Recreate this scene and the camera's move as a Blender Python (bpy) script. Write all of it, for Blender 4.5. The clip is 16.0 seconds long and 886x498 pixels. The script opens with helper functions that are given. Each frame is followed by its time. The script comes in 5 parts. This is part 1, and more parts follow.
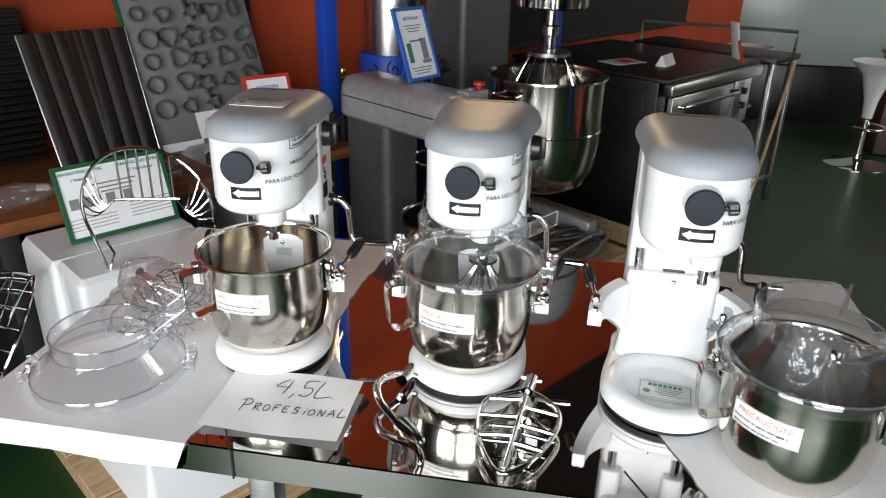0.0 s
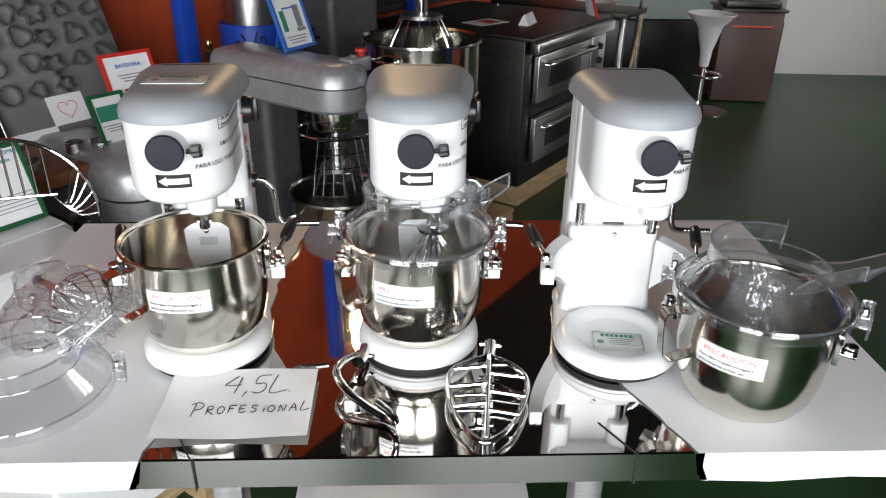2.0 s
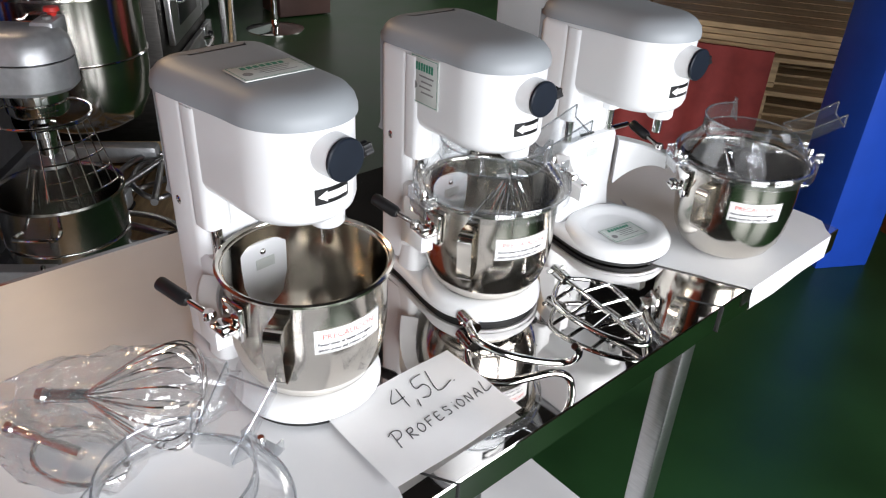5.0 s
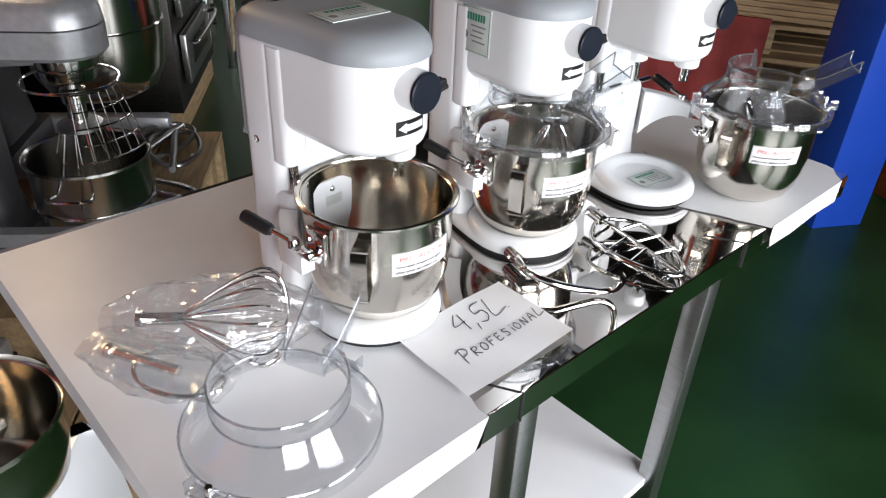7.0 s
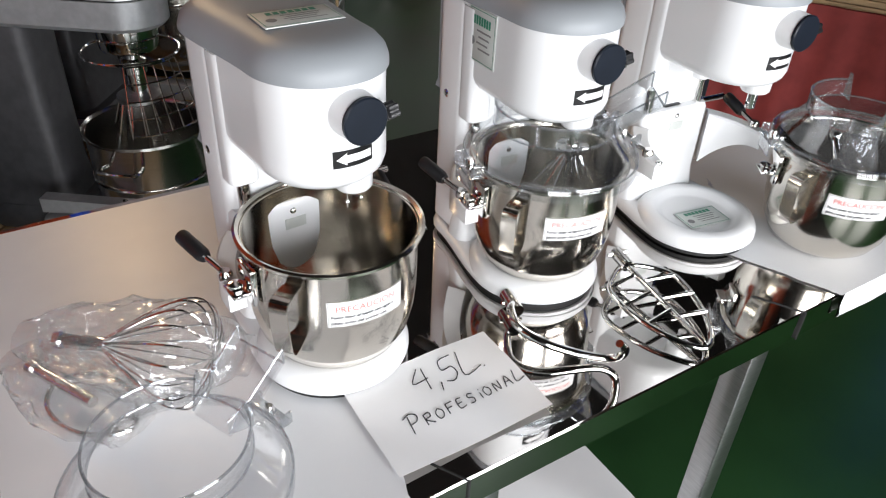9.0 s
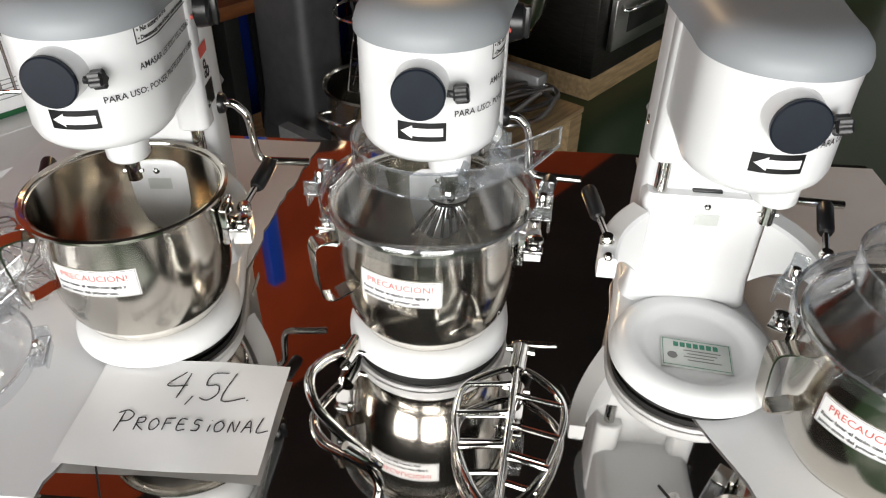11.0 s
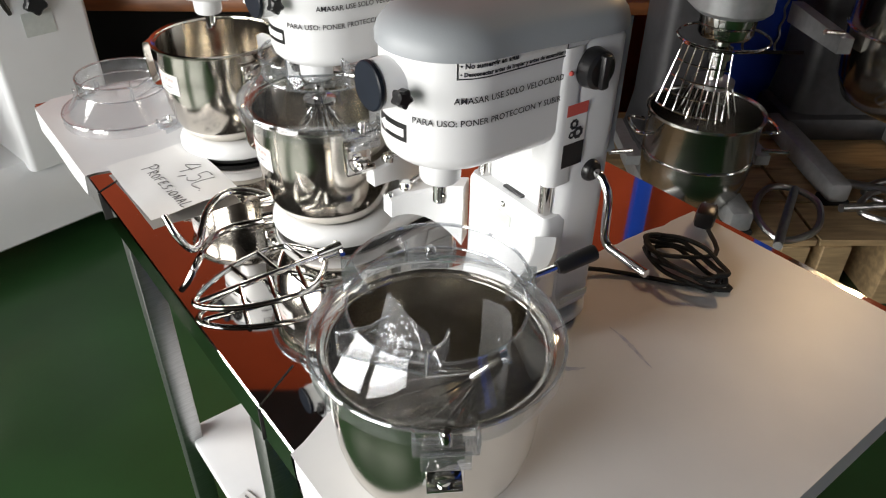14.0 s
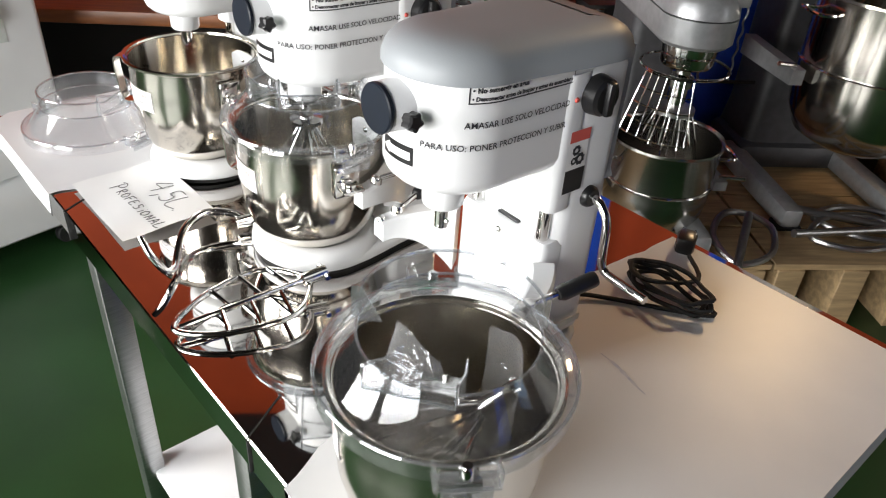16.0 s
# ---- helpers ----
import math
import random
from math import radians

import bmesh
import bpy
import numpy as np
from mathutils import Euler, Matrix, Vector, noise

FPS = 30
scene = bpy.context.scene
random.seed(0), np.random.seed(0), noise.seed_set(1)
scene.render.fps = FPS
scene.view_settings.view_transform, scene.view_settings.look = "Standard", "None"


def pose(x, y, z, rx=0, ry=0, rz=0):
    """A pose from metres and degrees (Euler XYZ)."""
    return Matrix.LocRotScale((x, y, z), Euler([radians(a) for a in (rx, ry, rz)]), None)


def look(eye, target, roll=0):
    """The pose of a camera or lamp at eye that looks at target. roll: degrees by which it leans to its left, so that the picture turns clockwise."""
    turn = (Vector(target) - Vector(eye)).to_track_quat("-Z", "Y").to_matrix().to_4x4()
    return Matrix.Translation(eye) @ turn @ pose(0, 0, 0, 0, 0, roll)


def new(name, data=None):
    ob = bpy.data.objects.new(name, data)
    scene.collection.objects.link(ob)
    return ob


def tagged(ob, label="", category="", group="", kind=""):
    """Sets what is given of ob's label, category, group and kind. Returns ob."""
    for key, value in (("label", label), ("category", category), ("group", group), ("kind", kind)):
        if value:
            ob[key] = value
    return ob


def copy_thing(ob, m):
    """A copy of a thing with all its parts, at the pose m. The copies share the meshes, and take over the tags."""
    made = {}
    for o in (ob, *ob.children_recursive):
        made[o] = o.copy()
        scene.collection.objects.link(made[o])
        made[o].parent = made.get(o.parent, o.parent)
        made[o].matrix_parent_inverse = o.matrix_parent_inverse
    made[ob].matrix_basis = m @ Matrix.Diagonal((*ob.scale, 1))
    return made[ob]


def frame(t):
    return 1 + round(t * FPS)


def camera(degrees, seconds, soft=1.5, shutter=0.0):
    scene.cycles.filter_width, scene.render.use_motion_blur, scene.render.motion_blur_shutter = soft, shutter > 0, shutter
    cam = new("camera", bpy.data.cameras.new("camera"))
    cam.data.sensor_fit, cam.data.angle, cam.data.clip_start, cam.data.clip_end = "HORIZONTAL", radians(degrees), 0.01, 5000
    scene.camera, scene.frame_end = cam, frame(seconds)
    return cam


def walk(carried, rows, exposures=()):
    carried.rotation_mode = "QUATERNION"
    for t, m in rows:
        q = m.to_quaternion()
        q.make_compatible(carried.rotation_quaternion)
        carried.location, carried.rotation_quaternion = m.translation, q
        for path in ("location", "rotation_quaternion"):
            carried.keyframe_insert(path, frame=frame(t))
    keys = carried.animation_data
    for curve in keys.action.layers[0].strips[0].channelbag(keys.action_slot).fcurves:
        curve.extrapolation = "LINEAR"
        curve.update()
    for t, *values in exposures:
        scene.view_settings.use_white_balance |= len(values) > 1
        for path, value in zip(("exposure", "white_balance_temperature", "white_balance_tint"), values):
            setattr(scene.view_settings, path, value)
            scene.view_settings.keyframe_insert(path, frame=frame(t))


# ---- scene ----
cam = camera(62.1, 16.0, soft=1.15)
PATH = [
    (0, (0.448, -0.765, 1.559), (0.138, 1.037, 0.749), 1.1),
    (0.5, (0.445, -0.765, 1.559), (0.167, 1.039, 0.742), 1.3),
    (1, (0.429, -0.762, 1.553), (0.208, 1.039, 0.711), 1.6),
    (1.5, (0.39, -0.753, 1.546), (0.295, 1.048, 0.683), 2.0),
    (2, (0.309, -0.742, 1.546), (0.384, 1.051, 0.665), 0.8),
    (2.5, (0.197, -0.729, 1.545), (0.438, 1.035, 0.634), 1.5),
    (3, (0.119, -0.658, 1.524), (0.458, 1.093, 0.619), 3.1),
    (5.5, (-0.504, -0.408, 1.557), (0.715, 0.787, 0.514), 2.8),
    (6, (-0.545, -0.431, 1.55), (0.658, 0.775, 0.501), 2.9),
    (6.5, (-0.55, -0.433, 1.539), (0.625, 0.781, 0.468), 2.8),
    (7, (-0.549, -0.43, 1.536), (0.623, 0.788, 0.468), 2.8),
    (7.5, (-0.547, -0.422, 1.538), (0.627, 0.799, 0.473), 2.9),
    (8, (-0.517, -0.418, 1.54), (0.636, 0.804, 0.455), 2.8),
    (10.5, (0.188, -0.391, 1.509), (0.34, 1.213, 0.324), 0.3),
    (10.7, (0.249, -0.392, 1.504), (0.297, 1.237, 0.346), -0.3),
    (11, (0.37, -0.409, 1.502), (0.273, 1.205, 0.325), 1.1),
    (11.5, (0.538, -0.433, 1.508), (0.218, 1.12, 0.288), 1.5),
    (12, (0.652, -0.356, 1.485), (0.159, 1.149, 0.263), 1.0),
    (12.5, (0.748, -0.248, 1.485), (0.058, 1.137, 0.218), 1.8),
    (13, (0.907, -0.195, 1.477), (-0.056, 1.048, 0.242), 2.7),
    (13.5, (1.088, -0.185, 1.497), (-0.091, 0.885, 0.287), 2.9),
    (14, (1.174, -0.193, 1.509), (-0.108, 0.816, 0.352), 1.1),
    (14.5, (1.193, -0.196, 1.51), (-0.125, 0.814, 0.394), 1.2),
    (15, (1.199, -0.201, 1.51), (-0.127, 0.812, 0.408), 1.8),
    (15.5, (1.19, -0.208, 1.508), (-0.115, 0.82, 0.394), 2.1),
    (16, (1.126, -0.227, 1.503), (-0.089, 0.912, 0.397), 4.3),
]
walk(cam, [(t, look(eye, target, roll)) for t, eye, target, roll in PATH],
     [(0, -0.28, 6600, 11), (3, -0.18, 6600, 11), (5.5, -0.12, 6500, 14), (8, -0.12, 6500, 14), (10.5, -0.34, 6900, 12), (12.5, -0.40, 7100, 12), (14.5, 0.04, 7000, 12), (16, 0.26, 6900, 12)])

# ---------------------------------------------------------------- light
T = 0.88                                    # height of the steel table
world = bpy.data.worlds.new("daylight")
scene.world = world
world.use_nodes = True
wn = world.node_tree.nodes
sky = wn.new("ShaderNodeTexSky")
sky.sky_type, sky.sun_disc = "NISHITA", False
sky.sun_elevation, sky.sun_rotation = radians(42), radians(200)
world.node_tree.links.new(sky.outputs[0], wn["Background"].inputs[0])
wn["Background"].inputs[1].default_value = 0.12


def area_lamp(name, m, sx, sy, power, colour, spread=180):
    d = bpy.data.lights.new(name, "AREA")
    d.shape, d.size, d.size_y, d.energy, d.color = "RECTANGLE", sx, sy, power, colour
    d.spread = radians(spread)
    ob = new(name, d)
    ob.matrix_world = m
    return ob


# daylight through the shop windows behind the camera
WIN = [(-1.15, 1.8, 84, 130), (1.05, 1.8, 56, 108)]   # middle, width, power and spread of the two front windows
for wx, ww, power, spread in WIN:
    area_lamp("window_light", look((wx, -2.93, 1.55), (0.45, 0.4, 0.85)), ww - 0.1, 2.2, power, (0.93, 0.97, 1.0), spread)
# added fill lamp, out of view, that brightens the back wall and aisle
area_lamp("back_wall_fill", look((5.1, 3.6, 1.85), (3.2, 5.2, 0.7)), 1.3, 1.6, 30, (1.0, 0.97, 0.92), 130)

# the warm halogen spotlight high on the wall behind the table
area_lamp("spot_light", look((0.045, 3.25, 2.70), (0.55, 0.35, 0.88)), 0.28, 0.28, 8.0, (1.0, 0.72, 0.42), 110)

# ---------------------------------------------------------------- materials
def mat(name, col, rough=0.5, metal=0.0, var=0.0, scale=20.0, bump=0.0, bscale=200.0, rvar=0.0, stretch=None, coat=0.0, col2=None, spec=None):
    m = bpy.data.materials.new(name)
    m.use_nodes = True
    n, l = m.node_tree.nodes, m.node_tree.links
    b = n["Principled BSDF"]
    b.inputs["Base Color"].default_value = (*col, 1)
    b.inputs["Roughness"].default_value = rough
    b.inputs["Metallic"].default_value = metal
    if spec is not None:
        b.inputs["Specular IOR Level"].default_value = spec
    if coat:
        b.inputs["Coat Weight"].default_value = coat
        b.inputs["Coat Roughness"].default_value = 0.08
    co = n.new("ShaderNodeTexCoord")
    src = co.outputs["Object"]
    if stretch:
        mp = n.new("ShaderNodeMapping")
        mp.inputs["Scale"].default_value = stretch
        l.new(src, mp.inputs["Vector"])
        src = mp.outputs["Vector"]
    if var or col2:
        t = n.new("ShaderNodeTexNoise")
        t.inputs["Scale"].default_value, t.inputs["Detail"].default_value = scale, 6
        l.new(src, t.inputs["Vector"])
        r = n.new("ShaderNodeValToRGB")
        c2 = col2 or tuple(c * (1 - var) for c in col)
        r.color_ramp.elements[0].color, r.color_ramp.elements[1].color = (*c2, 1), (*col, 1)
        r.color_ramp.elements[0].position, r.color_ramp.elements[1].position = 0.35, 0.65
        l.new(t.outputs["Fac"], r.inputs["Fac"])
        l.new(r.outputs["Color"], b.inputs["Base Color"])
        if rvar:
            mr = n.new("ShaderNodeMapRange")
            mr.inputs["To Min"].default_value, mr.inputs["To Max"].default_value = rough, rough + rvar
            l.new(t.outputs["Fac"], mr.inputs["Value"])
            l.new(mr.outputs["Result"], b.inputs["Roughness"])
    if bump:
        t2 = n.new("ShaderNodeTexNoise")
        t2.inputs["Scale"].default_value, t2.inputs["Detail"].default_value = bscale, 4
        l.new(src, t2.inputs["Vector"])
        bp = n.new("ShaderNodeBump")
        bp.inputs["Strength"].default_value, bp.inputs["Distance"].default_value = bump, 0.002
        l.new(t2.outputs["Fac"], bp.inputs["Height"])
        l.new(bp.outputs["Normal"], b.inputs["Normal"])
    return m


def clear_plastic(name, tint, rough=0.04, gloss=0.12, bump=0.0, bscale=30.0, milk=0.0):
    """Thin clear plastic: it lets light straight through and mirrors at its faces."""
    m = bpy.data.materials.new(name)
    m.use_nodes = True
    n, l = m.node_tree.nodes, m.node_tree.links
    n.remove(n["Principled BSDF"])
    tr, gl, mx, lw = n.new("ShaderNodeBsdfTransparent"), n.new("ShaderNodeBsdfGlossy"), n.new("ShaderNodeMixShader"), n.new("ShaderNodeLayerWeight")
    tr.inputs["Color"].default_value = (*tint, 1)
    gl.inputs["Roughness"].default_value = rough
    pw, ad = n.new("ShaderNodeMath"), n.new("ShaderNodeMath")
    pw.operation, pw.inputs[1].default_value = "POWER", 4.0
    ad.operation, ad.inputs[1].default_value, ad.use_clamp = "MULTIPLY_ADD", 0.75, True
    ad.inputs[2].default_value = gloss
    l.new(lw.outputs["Facing"], pw.inputs[0])
    l.new(pw.outputs[0], ad.inputs[0])
    l.new(ad.outputs[0], mx.inputs[0])
    l.new(tr.outputs[0], mx.inputs[1])
    l.new(gl.outputs[0], mx.inputs[2])
    if bump:
        co, t2, bp = n.new("ShaderNodeTexCoord"), n.new("ShaderNodeTexNoise"), n.new("ShaderNodeBump")
        t2.inputs["Scale"].default_value = bscale
        l.new(co.outputs["Object"], t2.inputs["Vector"])
        bp.inputs["Strength"].default_value, bp.inputs["Distance"].default_value = bump, 0.01
        l.new(t2.outputs["Fac"], bp.inputs["Height"])
        l.new(bp.outputs["Normal"], gl.inputs["Normal"])
    out = mx.outputs[0]
    if milk:
        df, tl, m1, m2 = n.new("ShaderNodeBsdfDiffuse"), n.new("ShaderNodeBsdfTranslucent"), n.new("ShaderNodeMixShader"), n.new("ShaderNodeMixShader")
        df.inputs["Color"].default_value = tl.inputs["Color"].default_value = (0.8, 0.81, 0.82, 1)
        m1.inputs[0].default_value, m2.inputs[0].default_value = 0.5, milk
        l.new(df.outputs[0], m1.inputs[1])
        l.new(tl.outputs[0], m1.inputs[2])
        l.new(out, m2.inputs[1])
        l.new(m1.outputs[0], m2.inputs[2])
        out = m2.outputs[0]
    l.new(out, n["Material Output"].inputs["Surface"])
    return m


WHITE = mat("white_enamel", (0.75, 0.76, 0.765), 0.28, var=0.03, scale=8, bump=0.05, bscale=400, coat=0.3)
GREY = mat("grey_enamel", (0.27, 0.29, 0.305), 0.46, var=0.06, scale=9, bump=0.08, bscale=500)
CHROME = mat("chrome", (0.78, 0.77, 0.75), 0.08, 1.0, var=0.06, scale=40)
POLISH = mat("polished_steel", (0.72, 0.68, 0.615), 0.15, 1.0, var=0.08, scale=14, bump=0.02, bscale=60)
MIRROR = mat("mirror_steel", (0.72, 0.70, 0.68), 0.035, 1.0, var=0.05, scale=5, bump=0.012, bscale=9)
SATIN = mat("satin_bowl_steel", (0.60, 0.585, 0.55), 0.2, 1.0, var=0.12, scale=20, bump=0.06, bscale=90, stretch=(1, 1, 8))
BRUSHED = mat("brushed_steel", (0.52, 0.52, 0.52), 0.3, 1.0, var=0.18, scale=30, bump=0.1, bscale=120, stretch=(1, 1, 14))
DARKSTEEL = mat("dark_steel", (0.10, 0.095, 0.09), 0.42, 1.0, var=0.25, scale=16, bump=0.1, bscale=90, stretch=(1, 1, 8))
CASTGREY = mat("silver_hammer_paint", (0.44, 0.45, 0.46), 0.33, 0.5, var=0.15, scale=40, bump=0.2, bscale=260)
# silver hammer paint darkened, so the shade below the heads is in its colour
SHADECAST = mat("shaded_hammer_paint", (0.075, 0.075, 0.08), 0.42, 0.2, var=0.2, scale=30, bump=0.2, bscale=240)
BLACK = mat("black_plastic", (0.012, 0.012, 0.013), 0.3, var=0.2, scale=60)
BLACKMAT = mat("black_rubber", (0.014, 0.014, 0.014), 0.7, var=0.3, scale=50)
DISC = mat("dark_blue_disc", (0.008, 0.012, 0.020), 0.38, var=0.2, scale=40, spec=0.3)
FILM = mat("white_protective_film", (0.78, 0.785, 0.79), 0.36, var=0.05, scale=6, bump=0.10, bscale=22, col2=(0.72, 0.73, 0.745))
PAPER = mat("paper", (0.83, 0.83, 0.83), 0.75, var=0.03, scale=14, bump=0.1, bscale=90)
INK = mat("ink", (0.02, 0.02, 0.025), 0.6)
INKGREY = mat("print_grey", (0.22, 0.22, 0.22), 0.7)
REDINK = mat("red_ink", (0.62, 0.10, 0.08), 0.6)
GREENINK = mat("green_ink", (0.03, 0.22, 0.14), 0.6)
STICKER = mat("silver_sticker", (0.62, 0.65, 0.62), 0.35, 0.2, var=0.08, scale=60)
STICKW = mat("white_sticker", (0.80, 0.80, 0.79), 0.5, var=0.03, scale=40)
CLEAR = clear_plastic("clear_polycarbonate", (0.965, 0.975, 0.985), 0.03, 0.10, milk=0.014)
CLEARD = clear_plastic("clear_polycarbonate_edge", (0.84, 0.86, 0.88), 0.05, 0.22, milk=0.06)
BAG = clear_plastic("crumpled_plastic_bag", (0.96, 0.965, 0.97), 0.14, 0.16, 0.8, 38, 0.09)
MILKBAG = clear_plastic("frosted_plastic_bag", (0.92, 0.925, 0.93), 0.14, 0.15, 0.9, 46, 0.15)
FLOORM = mat("green_floor_paint", (0.018, 0.062, 0.018), 0.22, var=0.45, scale=1.6, bump=0.05, bscale=30, rvar=0.22, spec=0.5)
WOOD = mat("pine_board", (0.52, 0.36, 0.19), 0.65, var=0.35, scale=7, bump=0.25, bscale=40, stretch=(1, 7, 7))
COUNTER = mat("orange_stained_wood", (0.22, 0.072, 0.020), 0.4, var=0.4, scale=5, bump=0.1, bscale=40, stretch=(1.2, 8, 8))
REDWALL = mat("orange_red_wall", (0.50, 0.066, 0.014), 0.7, var=0.22, scale=2.5, bump=0.2, bscale=60)
BLUE = mat("blue_paint", (0.012, 0.075, 0.52), 0.45, var=0.12, scale=6, bump=0.08, bscale=90)
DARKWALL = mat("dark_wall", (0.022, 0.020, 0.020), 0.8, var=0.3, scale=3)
CEILM = mat("dark_ceiling", (0.03, 0.028, 0.027), 0.9, var=0.3, scale=2)
WALLG = mat("grey_wall", (0.22, 0.21, 0.20), 0.8, var=0.15, scale=2, bump=0.1, bscale=60)
WALLW = mat("white_wall", (0.72, 0.73, 0.72), 0.75, var=0.05, scale=2, bump=0.1, bscale=80)
TEAL = mat("frosted_glass_panel", (0.36, 0.43, 0.41), 0.25, var=0.12, scale=1.2)
GREENF = mat("green_frame", (0.012, 0.10, 0.035), 0.45, var=0.1)
REDF = mat("red_frame", (0.62, 0.03, 0.02), 0.45, var=0.1)
BLUEF = mat("blue_frame", (0.02, 0.12, 0.48), 0.45, var=0.1)
REDCLOTH = mat("dark_red_cloth", (0.30, 0.045, 0.04), 0.85, var=0.3, scale=8, bump=0.4, bscale=14)
BROWN = mat("brown_cabinet", (0.10, 0.058, 0.05), 0.45, var=0.2, scale=5)
TRAYM = mat("blackened_tray_steel", (0.016, 0.012, 0.010), 0.5, 0.0, var=0.4, scale=14, bump=0.1, bscale=80, spec=0.3)
BOARDW = mat("grey_white_board", (0.16, 0.16, 0.155), 0.6, var=0.08, scale=6)
CARDB = mat("white_carton", (0.68, 0.70, 0.70), 0.6, var=0.06, scale=9)


# ---------------------------------------------------------------- mesh helpers
def finish(bm, smooth=True, angle=38):
    me = bpy.data.meshes.new("m")
    bmesh.ops.recalc_face_normals(bm, faces=bm.faces)
    for e in bm.edges:
        e.smooth = len(e.link_faces) == 2 and e.calc_face_angle(0) < radians(angle)
    for f in bm.faces:
        f.smooth = smooth
    bm.to_mesh(me)
    bm.free()
    return me


def part(name, bm, material, parent=None, label="", m=None, angle=38):
    me = finish(bm, angle=angle) if isinstance(bm, bmesh.types.BMesh) else bm
    me.name = name
    me.materials.append(material)
    ob = new(name, me)
    if parent:
        ob.parent = parent
    if m is not None:
        ob.matrix_basis = m
    if material in (CLEAR, CLEARD, BAG):
        ob.visible_shadow = False
    if label:
        ob["label"] = label
    return ob


def thing(name, m, label, category, group="", kind=""):
    return tagged(_at(new(name), m), label, category, group, kind)


def _at(ob, m):
    ob.matrix_basis = m
    return ob


def B():
    return bmesh.new()


def box(bm, c, s, bevel=0.0, rot=None, seg=2):
    ret = bmesh.ops.create_cube(bm, size=1.0)
    vs = ret["verts"]
    mtx = Matrix.Translation(c) @ (rot or Matrix()) @ Matrix.Diagonal((*s, 1))
    bmesh.ops.transform(bm, matrix=mtx, verts=vs)
    if bevel:
        es = list({e for v in vs for e in v.link_edges})
        bmesh.ops.bevel(bm, geom=es, offset=bevel, segments=seg, affect="EDGES", profile=0.5)
    return bm


def loft(bm, rings, close_ends=True, closed=True, loop=False):
    """Skins a list of rings of points of equal number."""
    vr = [[bm.verts.new(p) for p in r] for r in rings]
    n = len(vr[0])
    pairs = list(zip(vr, vr[1:])) + ([(vr[-1], vr[0])] if loop else [])
    for a, b in pairs:
        for i in range(n if closed else n - 1):
            j = (i + 1) % n
            bm.faces.new((a[i], a[j], b[j], b[i]))
    if close_ends and not loop and closed:
        bm.faces.new(list(reversed(vr[0])))
        bm.faces.new(vr[-1])
    return bm


def lathe(bm, prof, seg=40, a0=0.0, a1=360.0, c=(0, 0, 0), m=None):
    full = abs(a1 - a0) > 359.9
    n = seg if full else seg + 1
    rings = []
    for k in range(n):
        a = radians(a0 + (a1 - a0) * k / seg)
        ring = [Vector((c[0] + max(r, 1e-5) * math.cos(a), c[1] + max(r, 1e-5) * math.sin(a), c[2] + z)) for r, z in prof]
        rings.append([m @ v for v in ring] if m else ring)
    loft(bm, rings, close_ends=False, closed=False, loop=full)
    bmesh.ops.remove_doubles(bm, verts=bm.verts, dist=2e-5)
    return bm


def tube(bm, pts, r, seg=10, loop=False, caps=True, flat=None):
    """A rod along points; flat: (width, thickness) makes a strap instead."""
    pts = [Vector(p) for p in pts]
    n = len(pts)
    rings = []
    up = None
    for i, p in enumerate(pts):
        d = (pts[(i + 1) % n] - pts[i - 1]) if (loop or 0 < i < n - 1) else (pts[1] - pts[0] if i == 0 else pts[-1] - pts[-2])
        d.normalize()
        if up is None:
            up = Vector((0, 0, 1)) if abs(d.z) < 0.9 else Vector((1, 0, 0))
        s = d.cross(up).normalized()
        up = s.cross(d).normalized()
        if flat:
            rings.append([p + s * a * flat[0] / 2 + up * b * flat[1] / 2 for a, b in ((-1, -1), (1, -1), (1, 1), (-1, 1))])
        else:
            rr = r(i / max(1, n - 1)) if callable(r) else r
            rings.append([p + (s * math.cos(6.28319 * k / seg) + up * math.sin(6.28319 * k / seg)) * rr for k in range(seg)])
    return loft(bm, rings, close_ends=caps, loop=loop)


def curve(ctrl, n=6, loop=False):
    """A smooth line through control points."""
    c = [Vector(p) for p in ctrl]
    out = []
    k = len(c)
    for i in range(k if loop else k - 1):
        p0, p1 = c[(i - 1) % k] if (loop or i) else c[0], c[i]
        p2 = c[(i + 1) % k]
        p3 = c[(i + 2) % k] if (loop or i + 2 < k) else c[-1]
        for j in range(n):
            t = j / n
            out.append(0.5 * (2 * p1 + (p2 - p0) * t + (2 * p0 - 5 * p1 + 4 * p2 - p3) * t * t + (3 * p1 - p0 - 3 * p2 + p3) * t ** 3))
    if not loop:
        out.append(c[-1])
    return out


def inset(outline, d):
    """Moves a closed plan outline inwards by d."""
    n = len(outline)
    out = []
    for i in range(n):
        a, b, c = Vector(outline[i - 1]), Vector(outline[i]), Vector(outline[(i + 1) % n])
        t = (c - a).normalized()
        out.append((b.x - t.y * d, b.y + t.x * d))
    return out


def prism(bm, outline, levels):
    """A solid over a counter-clockwise plan outline; levels: (z, inset)."""
    rings = []
    for z, d in levels:
        o = inset(outline, d) if d else outline
        rings.append([(p[0], p[1], z) for p in o])
    return loft(bm, rings)


def rounded(x0, y0, x1, y1, r, n=6):
    pts = []
    for cx, cy, a in ((x1 - r, y0 + r, -90), (x1 - r, y1 - r, 0), (x0 + r, y1 - r, 90), (x0 + r, y0 + r, 180)):
        for k in range(n + 1):
            t = radians(a + 90 * k / n)
            pts.append((cx + r * math.cos(t), cy + r * math.sin(t)))
    return pts


